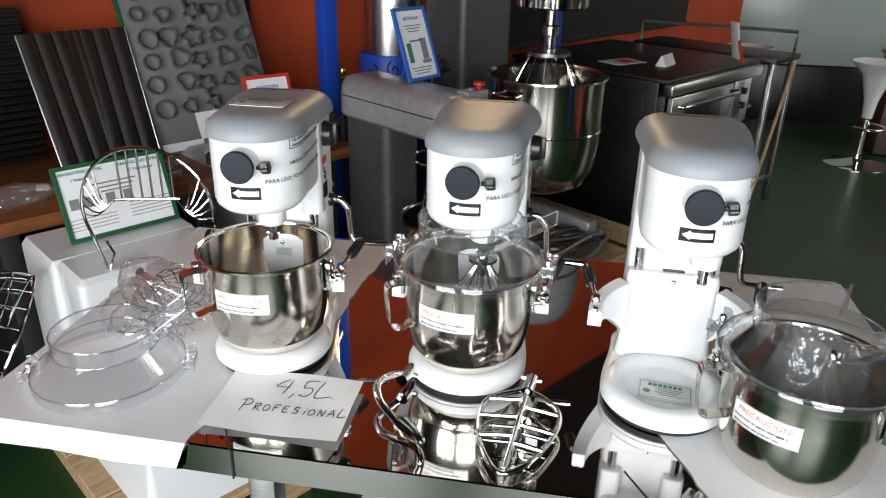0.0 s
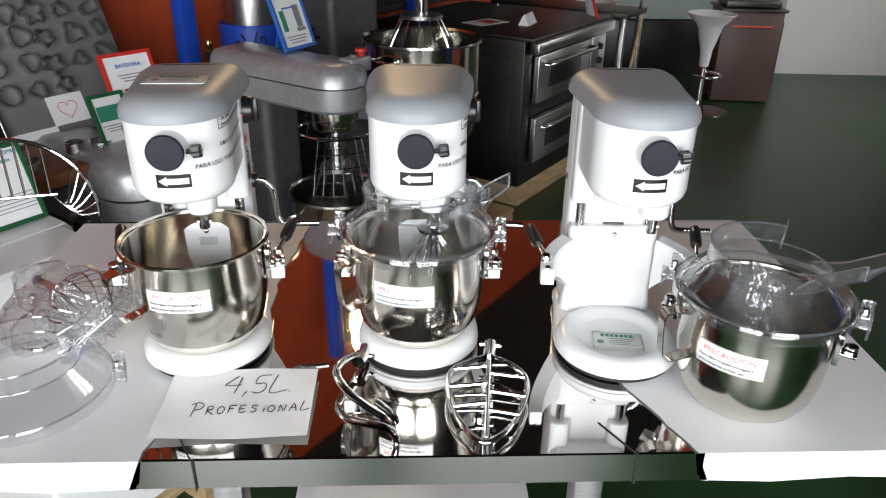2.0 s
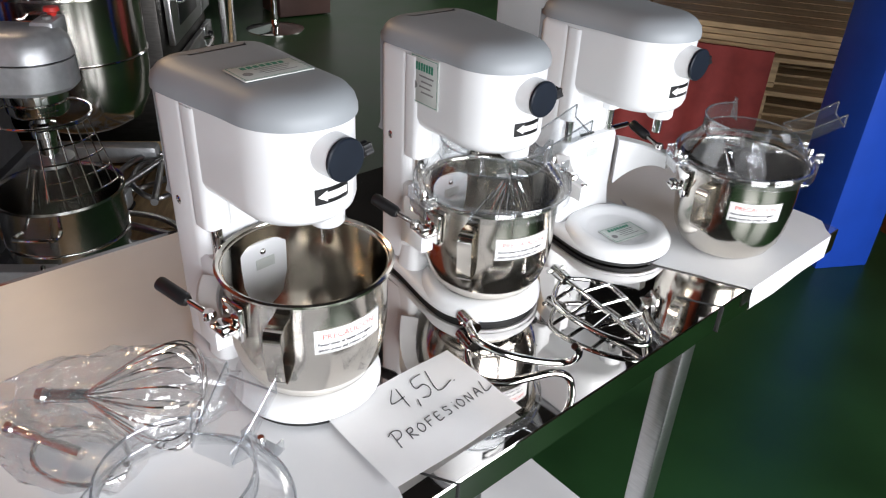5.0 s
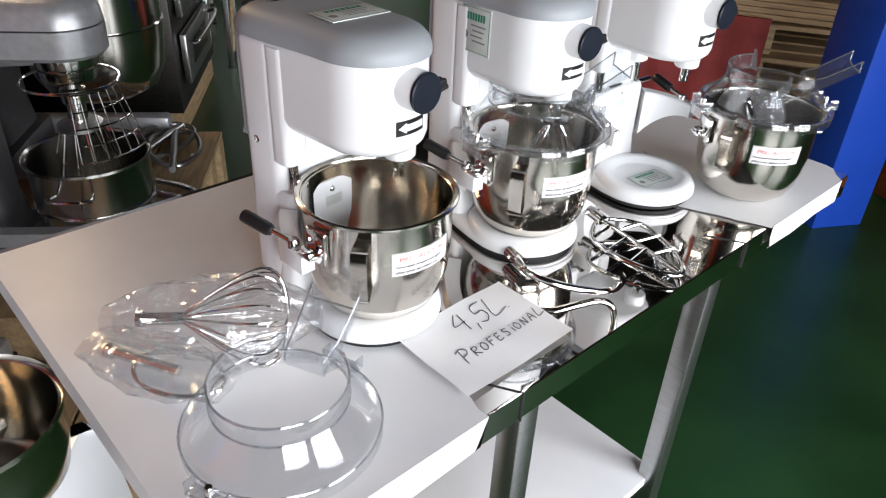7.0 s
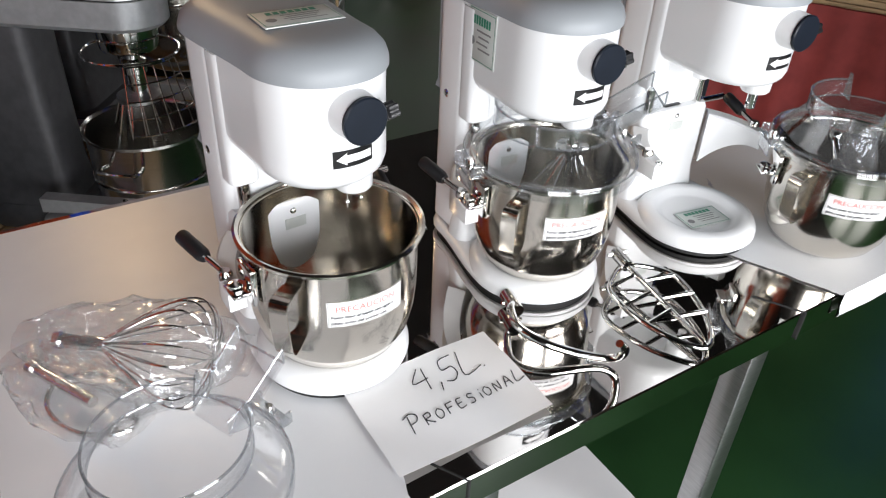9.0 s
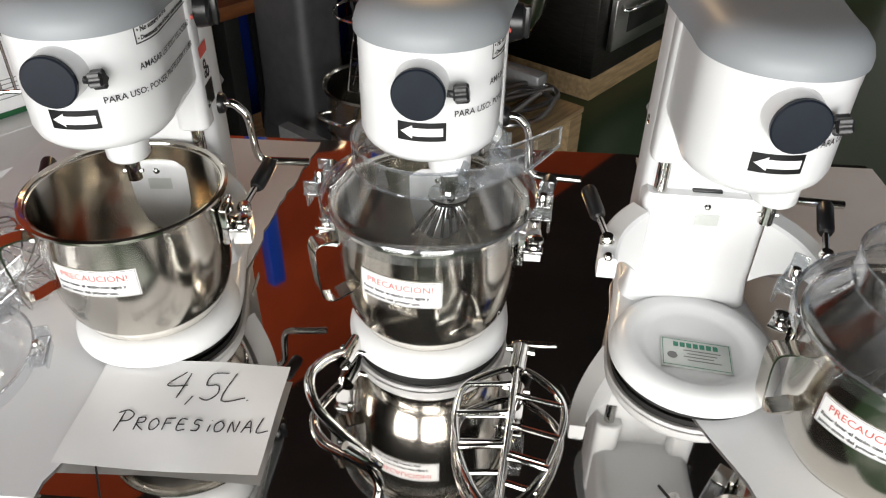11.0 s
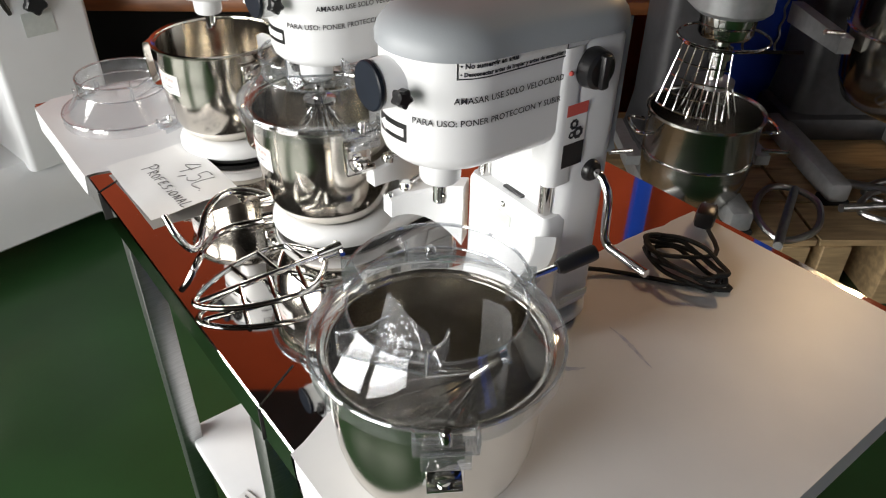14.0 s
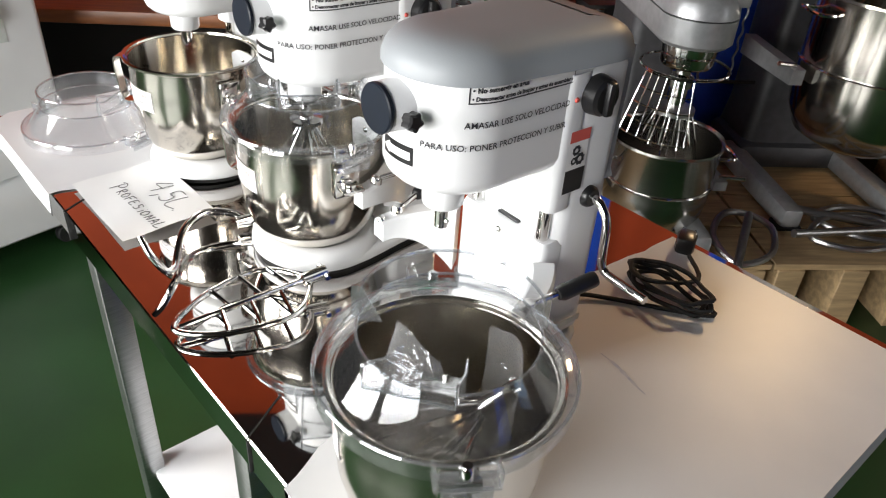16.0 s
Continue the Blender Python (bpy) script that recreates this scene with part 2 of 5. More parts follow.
def capsule(r, cy, y1, wx, r1=0.03, n=18):
    """Plan outline with a round front of radius r about (0, cy) that runs back to y1 with half-width wx."""
    pts = [(r * math.cos(radians(a)), cy + r * math.sin(radians(a))) for a in np.linspace(-180, 0, 2 * n)]
    pts += [(r + (wx - r) * s * s * (3 - 2 * s), cy + (y1 - r1 - cy) * s) for s in np.linspace(0.12, 0.95, 12)]
    pts += [(wx - r1 + r1 * math.cos(radians(a)), y1 - r1 + r1 * math.sin(radians(a))) for a in np.linspace(0, 90, 6)]
    pts += [(-x, y) for x, y in reversed(pts[2 * n:])]
    return pts


def text_mesh(body, size, align="LEFT", bold=0.0, step=None):
    """Lettering as a mesh in the xy plane, cut into small steps along x where it has to bend."""
    cu = bpy.data.curves.new("t", "FONT")
    cu.body, cu.size, cu.align_x, cu.resolution_u, cu.offset = body, size, align, 2, bold
    ob = bpy.data.objects.new("t", cu)
    scene.collection.objects.link(ob)
    bpy.context.view_layer.update()
    me = bpy.data.meshes.new_from_object(ob.evaluated_get(bpy.context.evaluated_depsgraph_get()))
    bpy.data.objects.remove(ob)
    bm = B()
    bm.from_mesh(me)
    bmesh.ops.triangulate(bm, faces=bm.faces)
    if step and bm.verts:
        xs = [v.co.x for v in bm.verts]
        x = min(xs) + step
        while x < max(xs):
            bmesh.ops.bisect_plane(bm, geom=bm.verts[:] + bm.edges[:] + bm.faces[:], plane_co=(x, 0, 0), plane_no=(1, 0, 0))
            x += step
    return bm


def mapped(bm, f):
    for v in bm.verts:
        v.co = f(v.co.x, v.co.y)
    return bm


def quad(bm, x0, y0, x1, y1, nx=1):
    vs = [[bm.verts.new((x0 + (x1 - x0) * i / nx, y, 0)) for i in range(nx + 1)] for y in (y0, y1)]
    for i in range(nx):
        bm.faces.new((vs[0][i], vs[0][i + 1], vs[1][i + 1], vs[1][i]))
    return bm


def frame_quad(bm, x0, y0, x1, y1, w, nx=8):
    quad(bm, x0, y0, x1, y0 + w, nx)
    quad(bm, x0, y1 - w, x1, y1, nx)
    quad(bm, x0, y0 + w, x0 + w, y1 - w)
    quad(bm, x1 - w, y0 + w, x1, y1 - w)
    return bm


# ---------------------------------------------------------------- the room
def slab(name, x0, y0, z0, x1, y1, z1, material, label, category="", kind="structure"):
    ob = part(name, box(B(), ((x0 + x1) / 2, (y0 + y1) / 2, (z0 + z1) / 2), (x1 - x0, y1 - y0, z1 - z0)), material)
    return tagged(ob, label, category or name.split("_")[0], "", kind)


slab("floor", -6, -4.2, -0.1, 7, 8, 0.0, FLOORM, "glossy green painted workshop floor")
slab("ceiling", -6, -4.2, 3.6, 7, 8, 3.7, CEILM, "dark unlit ceiling of the showroom")
# unseen east wall; its opening is made up to hold the fill lamp
for i, (y0, y1, z0, z1) in enumerate([(-3.05, 2.9, 0, 3.6), (4.3, 8, 0, 3.6), (2.9, 4.3, 0, 1.0), (2.9, 4.3, 2.7, 3.6)]):
    slab("wall_east_%d" % (i + 1), 5.2, y0, z0, 5.35, y1, z1, WALLG, "plain grey wall around an added opening for the fill lamp", "wall")
slab("wall_west", -4.2, -3.2, 0, -4.05, 8, 3.6, DARKWALL, "dark wall beyond the machines")


def wall_line(name, a, b, z0, z1, thick, material, label, category="wall", kind="structure"):
    a, b = Vector((*a, 0)), Vector((*b, 0))
    d = b - a
    rot = Matrix.Rotation(math.atan2(d.y, d.x), 4, "Z")
    ob = part(name, box(B(), (d.length / 2, thick / 2, (z0 + z1) / 2), (d.length, thick, z1 - z0)), material, None, "", Matrix.Translation(a) @ rot)
    return tagged(ob, label, category, "", kind)


# front wall with two shop windows
for i, (x0, x1, z0, z1) in enumerate([(-4.2, -2.05, 0, 3.6), (-0.25, 0.15, 0, 3.6), (1.95, 5.35, 0, 3.6), (-2.05, -0.25, 0, 0.40), (-2.05, -0.25, 2.75, 3.6), (0.15, 1.95, 0, 0.40), (0.15, 1.95, 2.75, 3.6)]):
    slab("wall_south_%d" % (i + 1), x0, -3.2, z0, x1, -3.05, z1, WALLG, "grey shop front wall around the windows", "wall")
wall_line("wall_north", (5.3, 6.05), (-4.2, 6.75), 0, 3.6, -0.15, WALLW, "white painted back wall")
# the slanting red wall behind the wooden counter
U, N = Vector((0.59, 0.807, 0)), Vector((-0.807, 0.59, 0))
W0 = Vector((-1.80, 1.20, 0))
pa, pb = W0 - U * 2.6, W0 + U * 6.1
wall_line("wall_red", pa[:2], pb[:2], 0, 3.6, 0.12, REDWALL, "orange-red painted wall behind the counter")


def room_pose(s, d, z, turn=0):
    """A pose s along the red wall and d out from it, x along the wall."""
    p = W0 + U * s - N * d
    return pose(p.x, p.y, z, 0, 0, math.degrees(math.atan2(U.y, U.x)) + turn)


# the half-height partition before the back wall: dark plinth, frosted pane, dark rail
part_m = pose(1.7, 6.22, 0, 0, 0, -2)
pt = thing("glass_partition", part_m, "low partition of frosted greenish glass with black plinth and rail", "partition")
part("plinth", box(B(), (1.0, 0, 0.24), (2.0, 0.10, 0.48), 0.006), BLACK, pt)
part("pane", box(B(), (1.0, 0, 0.86), (2.0, 0.03, 0.74), 0.004), TEAL, pt, "frosted grey-green pane")
part("rail", box(B(), (1.0, -0.05, 1.26), (2.0, 0.24, 0.05), 0.006), BLACK, pt)

# ---------------------------------------------------------------- the steel table
TX0, TX1, TY1 = -0.405, 1.032, 0.758
table = thing("steel_work_table", pose(0, 0, 0), "mirror-polished steel work table partly under white protective film", "table")
top = B()
prism(top, rounded(TX0, 0, TX1, TY1, 0.004, 2), [(T - 0.05, 0.002), (T - 0.048, 0), (T - 0.002, 0), (T, 0.002)])
part("tabletop", top, MIRROR, table, "mirror-polished steel top", angle=25)
for lx in (0.055, 0.545):
    for ly in (0.03, TY1 - 0.06):
        part("leg", box(B(), (lx, ly, (T - 0.05) / 2), (0.04, 0.04, T - 0.05), 0.003), BRUSHED, table)
part("undershelf", box(B(), (0.30, 0.36, 0.29), (0.53, 0.66, 0.025), 0.004), FILM, table, "lower shelf under white film")


rnd = random.Random(4)


def film_sheet(name, xin, x_out, label):
    n = 40
    bm = B()
    rows = []
    for k in range(n + 1):
        y = -0.004 + (TY1 - 0.012) * k / n
        xi = xin(y) + rnd.uniform(-0.003, 0.003)
        xo = min(x_out, 0.985 + 1.3 * max(0.0, y) + rnd.uniform(-0.002, 0.002)) if x_out > 0 else max(x_out, -0.380 - 0.8 * max(0.0, y))
        rows.append([(xi + (xo - xi) * s, y, T + 0.0022) for s in (0, 0.03, 0.35, 0.7, 1)])
    front = [(p[0], -0.004, T - 0.046 + (0.004 * math.sin(i * 9) if 0 < i < 4 else 0)) for i, p in enumerate(rows[0])]
    front[0] = (front[0][0] + 0.02 * (1 if x_out > 0 else -1), -0.004, T - 0.046)
    vs = [[bm.verts.new(p) for p in r] for r in [front] + rows]
    for a, b in zip(vs, vs[1:]):
        for i in range(4):
            bm.faces.new((a[i], a[i + 1], b[i + 1], b[i]))
    # the end apron
    col = [v[-1] for v in vs]
    low = [bm.verts.new((v.co.x, v.co.y, T - 0.046 if abs(v.co.x - x_out) < 0.001 else T + 0.0012)) for v in col[1:]]
    for i in range(len(low) - 1):
        bm.faces.new((col[1 + i], low[i], low[i + 1], col[2 + i]))
    me = finish(bm, angle=60)
    return part(name, me, FILM, table, label)


film_sheet("film", lambda y: -0.045 + 0.10 * min(1, max(0, y - 0.02) / 0.3) * (1 if y < 0.5 else 1 + (y - 0.5)), TX0 - 0.003, "torn white protective film")
film_sheet("film", lambda y: 0.681 - 0.42 * min(max(y, 0), 0.19) + 0.06 * max(0, y - 0.19), TX1 + 0.003, "torn white protective film")
for sx in (0.020, 0.601):
    part("seam", box(B(), (sx, -0.0012, T - 0.026), (0.0022, 0.003, 0.05)), BLACKMAT, table)
    part("seam", box(B(), (sx - 0.02, 0.03, T + 0.0006), (0.0018, 0.075, 0.0014), rot=Matrix.Rotation(radians(30), 4, "Z")), BLACKMAT, table)

# ---------------------------------------------------------------- the planetary mixers
HEAD = capsule(0.070, 0.026, 0.17, 0.070, 0.02)
CAP = capsule(0.0735, 0.026, 0.214, 0.084, 0.045)
BASE = capsule(0.097, 0.026, 0.216, 0.081, 0.045)


def head_side(s, z, out=0.0008):
    """A point on the head's outer skin: s runs round the front from its middle towards the mixer's own right side."""
    r, cy = 0.070, 0.026
    q = r * math.pi / 2
    if abs(s) <= q:
        a = -math.pi / 2 + s / r
        return Vector(((r + out) * math.cos(a), cy + (r + out) * math.sin(a), z))
    return Vector((math.copysign(r + out, s), cy + abs(s) - q, z))


def build_mixer():
    mx = thing("planetary_mixer", pose(0, 0, 0), "white enamelled planetary mixer with grey cap standing on the steel table", "mixer", "mixers on the table")
    # foot
    bm = prism(B(), BASE, [(0.008, 0.010), (0.008, 0.002), (0.011, 0), (0.017, 0), (0.021, 0.003), (0.023, 0.010)])
    part("base", bm, WHITE, mx)
    part("foot_pad", prism(B(), BASE, [(0.0, 0.006), (0.0085, 0.006)]), BLACKMAT, mx, "black rubber foot")
    bm = lathe(B(), [(0.0, 0.0240), (0.054, 0.0240), (0.061, 0.0255), (0.067, 0.0325), (0.073, 0.0345), (0.084, 0.0338), (0.0915, 0.0295), (0.0965, 0.0205), (0.0968, 0.012)], 56, c=(0, 0.024, 0))
    part("bowl_seat", bm, WHITE, mx)
    # column
    col = rounded(-0.0725, 0.128, 0.0725, 0.208, 0.020)
    part("column", prism(B(), col, [(0.030, 0), (0.372, 0), (0.380, 0.004)]), WHITE, mx)
    for sx in (-1, 1):
        bm = prism(B(), [(x + sx * 0.0545, y) for x, y in rounded(-0.0185, 0.108, 0.0185, 0.146, 0.012)], [(0.218, 0.002), (0.220, 0), (0.375, 0)])
        part("rod_housing", bm, WHITE, mx)
        part("guide_rod", tube(B(), [(sx * 0.0545, 0.124, 0.10), (sx * 0.0545, 0.124, 0.222)], 0.008, 14), CHROME, mx, "chrome guide rod")
    # head
    bm = prism(B(), HEAD, [(0.268, 0.016), (0.270, 0.010), (0.277, 0.003), (0.286, 0), (0.388, 0)])
    part("head", bm, WHITE, mx)
    bm = prism(B(), CAP, [(0.384, 0.002), (0.384, 0), (0.391, 0), (0.400, 0.003), (0.408, 0.010), (0.4135, 0.020), (0.4165, 0.034), (0.4175, 0.052)])
    part("cap", bm, GREY, mx, "rounded grey top cover")
    bm = prism(B(), rounded(-0.068, 0.190, 0.068, 0.2115, 0.018), [(0.24, 0.004), (0.25, 0), (0.39, 0)])
    part("back_cover", bm, GREY, mx)
    # drive
    part("hub", lathe(B(), [(0.0, 0.246), (0.019, 0.246), (0.0215, 0.249), (0.0225, 0.278)], 28, c=(0.023, 0, 0)), WHITE, mx)
    bm = tube(B(), [(0.023, 0, 0.219), (0.023, 0, 0.252)], 0.0075, 14)
    tube(bm, [(0.013, 0, 0.228), (0.033, 0, 0.228)], 0.0022, 8)
    part("drive_shaft", bm, CHROME, mx, "steel attachment shaft")
    # front boss with its disc and clamp knob
    fr = Matrix.Translation((0, -0.038, 0.354)) @ Matrix.Rotation(radians(90), 4, "X")
    part("boss", lathe(B(), [(0.0262, -0.02), (0.0240, 0.022), (0.022, 0.026), (0, 0.026)], 32, m=fr), WHITE, mx)
    part("disc", lathe(B(), [(0.0, 0.031), (0.0228, 0.031), (0.0242, 0.0297), (0.0242, 0.026), (0.02, 0.0255)], 40, m=fr), DISC, mx, "dark blue-black round cover disc")
    kn = B()
    tube(kn, [(0.016, -0.052, 0.351), (0.034, -0.054, 0.351)], 0.0035, 8)
    star = [(0.010 * (1 + 0.16 * math.cos(5 * a)) * math.cos(a), 0.010 * (1 + 0.16 * math.cos(5 * a)) * math.sin(a)) for a in np.linspace(0, 2 * math.pi, 30, endpoint=False)]
    star = [(x * 0.82, y * 0.82) for x, y in star]
    k2 = prism(B(), star, [(0, 0.002), (0.002, 0), (0.012, 0), (0.014, 0.002)])
    me = finish(k2)
    kn.from_mesh(me)
    kv = kn.verts[-len(me.vertices):]
    bmesh.ops.transform(kn, matrix=Matrix.Translation((0.030, -0.054, 0.351)) @ Matrix.Rotation(radians(82), 4, "Y"), verts=kv)
    part("clamp_knob", kn, BLACK, mx, "small black star knob")
    # arrow plate
    ar = part("arrow_plate", mapped(quad(B(), -0.023, 0.2975, 0.023, 0.3165, 14), lambda x, y: head_side(x, y, 0.0006)), BLACK, mx)
    bm = quad(B(), -0.0085, 0.3028, 0.0200, 0.3112, 10)
    quad(bm, -0.0200, 0.30685, -0.0198, 0.30715, 1)
    for k in range(8):
        xa, xb = -0.0198 + 0.0113 * k / 8, -0.0198 + 0.0113 * (k + 1) / 8
        ha, hb = 0.0068 * k / 8, 0.0068 * (k + 1) / 8
        bm.faces.new([bm.verts.new(p) for p in ((xa, 0.307 - ha - 1e-5, 0), (xb, 0.307 - hb, 0), (xb, 0.307 + hb, 0), (xa, 0.307 + ha + 1e-5, 0))])
    part("arrow", mapped(bm, lambda x, y: head_side(x, y, 0.0012)), STICKW, ar, "white arrow")
    # lettering round the head
    def lettering(body, s0, z, size, slope, name, material=INK, bold=0.0001):
        bm = text_mesh(body, size, bold=bold, step=0.006)
        part(name, mapped(bm, lambda x, y: head_side(s0 + x, z + y + slope * x, 0.0012)), material, mx)
    lettering("PARA USO: PONER PROTECCION Y SUBIR BOL.", 0.030, 0.3215, 0.0089, 0.0, "lettering")
    lettering("AMASAR USE SOLO VELOCIDAD 1 y 2.", 0.070, 0.3440, 0.0089, 0.0, "lettering")
    nt = part("notice", mapped(quad(B(), 0.072, 0.3675, 0.200, 0.3845, 24), lambda x, y: head_side(x, y, 0.0005)), STICKW, mx, "white framed safety notice")
    part("notice_frame", mapped(frame_quad(B(), 0.072, 0.3675, 0.200, 0.3845, 0.0013, 24), lambda x, y: head_side(x, y, 0.0010)), INK, nt)
    for k, body in enumerate(("\u25c9 No sumergir en agua", "\u25c9 Desconectar antes de limpiar y antes de ensamblar o desmontar partes.")):
        bm = text_mesh(body.replace("\u25c9", "\u2022"), 0.0068 if k == 0 else 0.0056, bold=0.00025, step=0.006)
        part("lettering", mapped(bm, lambda x, y, k=k: head_side(0.075 + min(x, 0.122), 0.3780 - 0.0075 * k + y, 0.0011)), INK, nt)
    # switch on the side of the column
    sm = Matrix.Translation((0.0725, 0.150, 0.350)) @ Matrix.Rotation(radians(90), 4, "Y")
    bm = lathe(B(), [(0.0, 0.017), (0.016, 0.017), (0.0195, 0.014), (0.0212, 0.003), (0.0212, -0.001)], 30, m=sm)
    box(bm, (0.0725 + 0.017, 0.150, 0.350), (0.012, 0.011, 0.036), 0.003)
    part("switch_knob", bm, BLACK, mx, "large black rotary switch")
    part("pilot", lathe(B(), [(0, 0.003), (0.0022, 0.0025), (0.003, 0)], 10, m=Matrix.Translation((0.0725, 0.122, 0.349)) @ Matrix.Rotation(radians(90), 4, "Y")), REDINK, mx)
    # warning plate: red head, white field with gears, black text block
    X = 0.0735
    def side(x, y, o):
        return Vector((X + o, 0.1225 + x, y + 0.022))
    wl = part("warning_plate", mapped(quad(B(), 0, 0.219, 0.030, 0.292), lambda x, y: side(x, y, 0)), STICKW, mx, "warning plate in red, white and black")
    part("warning_head", mapped(quad(B(), 0, 0.279, 0.030, 0.292), lambda x, y: side(x, y, 0.0005)), REDINK, wl)
    part("warning_text", mapped(quad(B(), 0, 0.219, 0.030, 0.247), lambda x, y: side(x, y, 0.0005)), BLACK, wl)
    bm = B()
    for gx, gy, gr in ((0.012, 0.269, 0.0055), (0.019, 0.258, 0.0065), (0.010, 0.257, 0.004)):
        pts = [(gx + gr * (1 + 0.18 * (k % 2)) * math.cos(k * 0.3927), gy + gr * (1 + 0.18 * (k % 2)) * math.sin(k * 0.3927)) for k in range(16)]
        inn = [(gx + gr * 0.45 * math.cos(k * 0.3927), gy + gr * 0.45 * math.sin(k * 0.3927)) for k in range(16)]
        vo, vi = [bm.verts.new((*p, 0)) for p in pts], [bm.verts.new((*p, 0)) for p in inn]
        for k in range(16):
            bm.faces.new((vo[k], vo[(k + 1) % 16], vi[(k + 1) % 16], vi[k]))
    part("warning_symbol", mapped(bm, lambda x, y: side(x, y, 0.0007)), INK, wl)
    # crank that lifts the bowl
    part("crank_bush", lathe(B(), [(0, 0.008), (0.010, 0.008), (0.0125, 0.005), (0.013, 0)], 20, m=Matrix.Translation((0.0725, 0.170, 0.226)) @ Matrix.Rotation(radians(90), 4, "Y")), BLACK, mx)
    bm = tube(B(), curve([(0.0725, 0.170, 0.226), (0.087, 0.170, 0.226), (0.096, 0.170, 0.220), (0.105, 0.170, 0.206), (0.108, 0.170, 0.172), (0.111, 0.169, 0.155), (0.119, 0.169, 0.147), (0.140, 0.168, 0.146), (0.176, 0.168, 0.145)], 5), 0.0052, 12)
    part("crank", bm, CHROME, mx, "bent chrome lifting crank")
    # bowl carriage with its two arms
    bm = prism(B(), rounded(-0.072, 0.1095, 0.072, 0.150, 0.012), [(0.020, -0.006), (0.036, -0.003), (0.060, 0.0), (0.168, 0.0), (0.176, 0.004)])
    part("carriage", bm, WHITE, mx)
    part("carriage_slot", box(B(), (0.0, 0.129, 0.1765), (0.034, 0.013, 0.004), 0.001), BLACK, mx)
    part("carriage_plate", box(B(), (0.002, 0.1090, 0.147), (0.028, 0.001, 0.015)), STICKER, mx)
    part("screw", lathe(B(), [(0, 0.003), (0.003, 0.002), (0.0045, 0)], 12, m=Matrix.Translation((0.0, 0.1095, 0.164)) @ Matrix.Rotation(radians(90), 4, "X")), CHROME, mx)
    for sx in (-1, 1):
        rings = []
        for k in range(15):
            s = k / 14
            a = radians(52 - 50 * s)
            rc = 0.121 - 0.004 * s
            w = 0.030 - 0.010 * s
            ht = 0.062 * (1 - s) ** 2 + 0.026
            cx, cy, zt = sx * (rc * math.cos(a)), 0.016 + rc * math.sin(a), 0.158 - 0.012 * s
            nx, ny = sx * math.cos(a), math.sin(a)
            rings.append([(cx - nx * w / 2, cy - ny * w / 2, zt - ht), (cx + nx * w / 2, cy + ny * w / 2, zt - ht), (cx + nx * w / 2, cy + ny * w / 2, zt - 0.003), (cx + nx * (w / 2 - 0.003), cy + ny * (w / 2 - 0.003), zt),
                          (cx - nx * (w / 2 - 0.003), cy - ny * (w / 2 - 0.003), zt), (cx - nx * w / 2, cy - ny * w / 2, zt - 0.003)])
        bm = loft(B(), rings)
        part("arm", bm, WHITE, mx, "white bowl arm")
        part("arm_bolt", lathe(B(), [(0, 0.1415), (0.0035, 0.1415), (0.0055, 0.139), (0.0055, 0.136)], 14, c=(sx * 0.117, 0.024, 0.008)), CHROME, mx)
        bm = lathe(B(), [(0, 0.150), (0.006, 0.150), (0.0085, 0.146), (0.0085, 0.139), (0.006, 0.138)], 14, c=(sx * 0.117, 0.048, 0.008))
        tube(bm, [(sx * 0.117, 0.050, 0.153), (sx * 0.127, 0.091, 0.160)], 0.0038, 10)
        lv = part("clamp_lever", bm, CHROME, mx, "chrome clamp lever")
        bm = tube(B(), [(sx * 0.125, 0.082, 0.158), (sx * 0.1262, 0.087, 0.159), (sx * 0.1345, 0.124, 0.166), (sx * 0.1352, 0.127, 0.1665)], lambda t: 0.0068 if t < 0.2 else 0.0092 if t < 0.8 else 0.0085, 14)
        part("grip", bm, BLACK, lv, "black plastic grip")
    bm = lathe(B(), [(0, 0.0), (0.004, 0.001), (0.006, 0.0)], 12, m=Matrix.Translation((-0.0727, 0.175, 0.240)) @ Matrix.Rotation(radians(-90), 4, "Y"))
    part("side_screw", bm, CHROME, mx)
    part("name_strip", box(B(), (0.0808, 0.165, 0.052), (0.0012, 0.045, 0.009)), STICKER, mx)
    return mx


def brand_plate(mx, m, w, h, label):
    """A framed maker's plate: a bar for the mark and thin bars for its small print."""
    pl = part("maker_plate", box(B(), (0, 0, 0.0006), (w, h, 0.0012), 0.0003), STICKER, mx, label, m)
    part("plate_frame", mapped(frame_quad(B(), -w / 2 + 0.002, -h / 2 + 0.002, w / 2 - 0.002, h / 2 - 0.002, 0.0008), lambda x, y: Vector((x, y, 0.0016))), GREENINK, pl)
    bm = B()
    for k in range(7):
        x = -w * 0.32 + k * w * 0.093
        quad(bm, x, h * 0.20, x + w * 0.07, h * 0.36)
    part("plate_mark", mapped(bm, lambda x, y: Vector((x, y, 0.0017))), GREENINK, pl)
    bm = B()
    for k in range(4):
        quad(bm, -w * 0.18 + 0.004 * (k % 2), h * (0.08 - 0.11 * k), w * (0.34 - 0.05 * (k % 3)), h * (0.115 - 0.11 * k))
    bm.faces.new([bm.verts.new((-w * 0.34 + 0.006 * math.cos(a), -h * 0.12 + 0.006 * math.sin(a), 0)) for a in np.linspace(0, 6, 9)])
    part("plate_print", mapped(bm, lambda x, y: Vector((x, y, 0.0017))), INKGREY, pl)


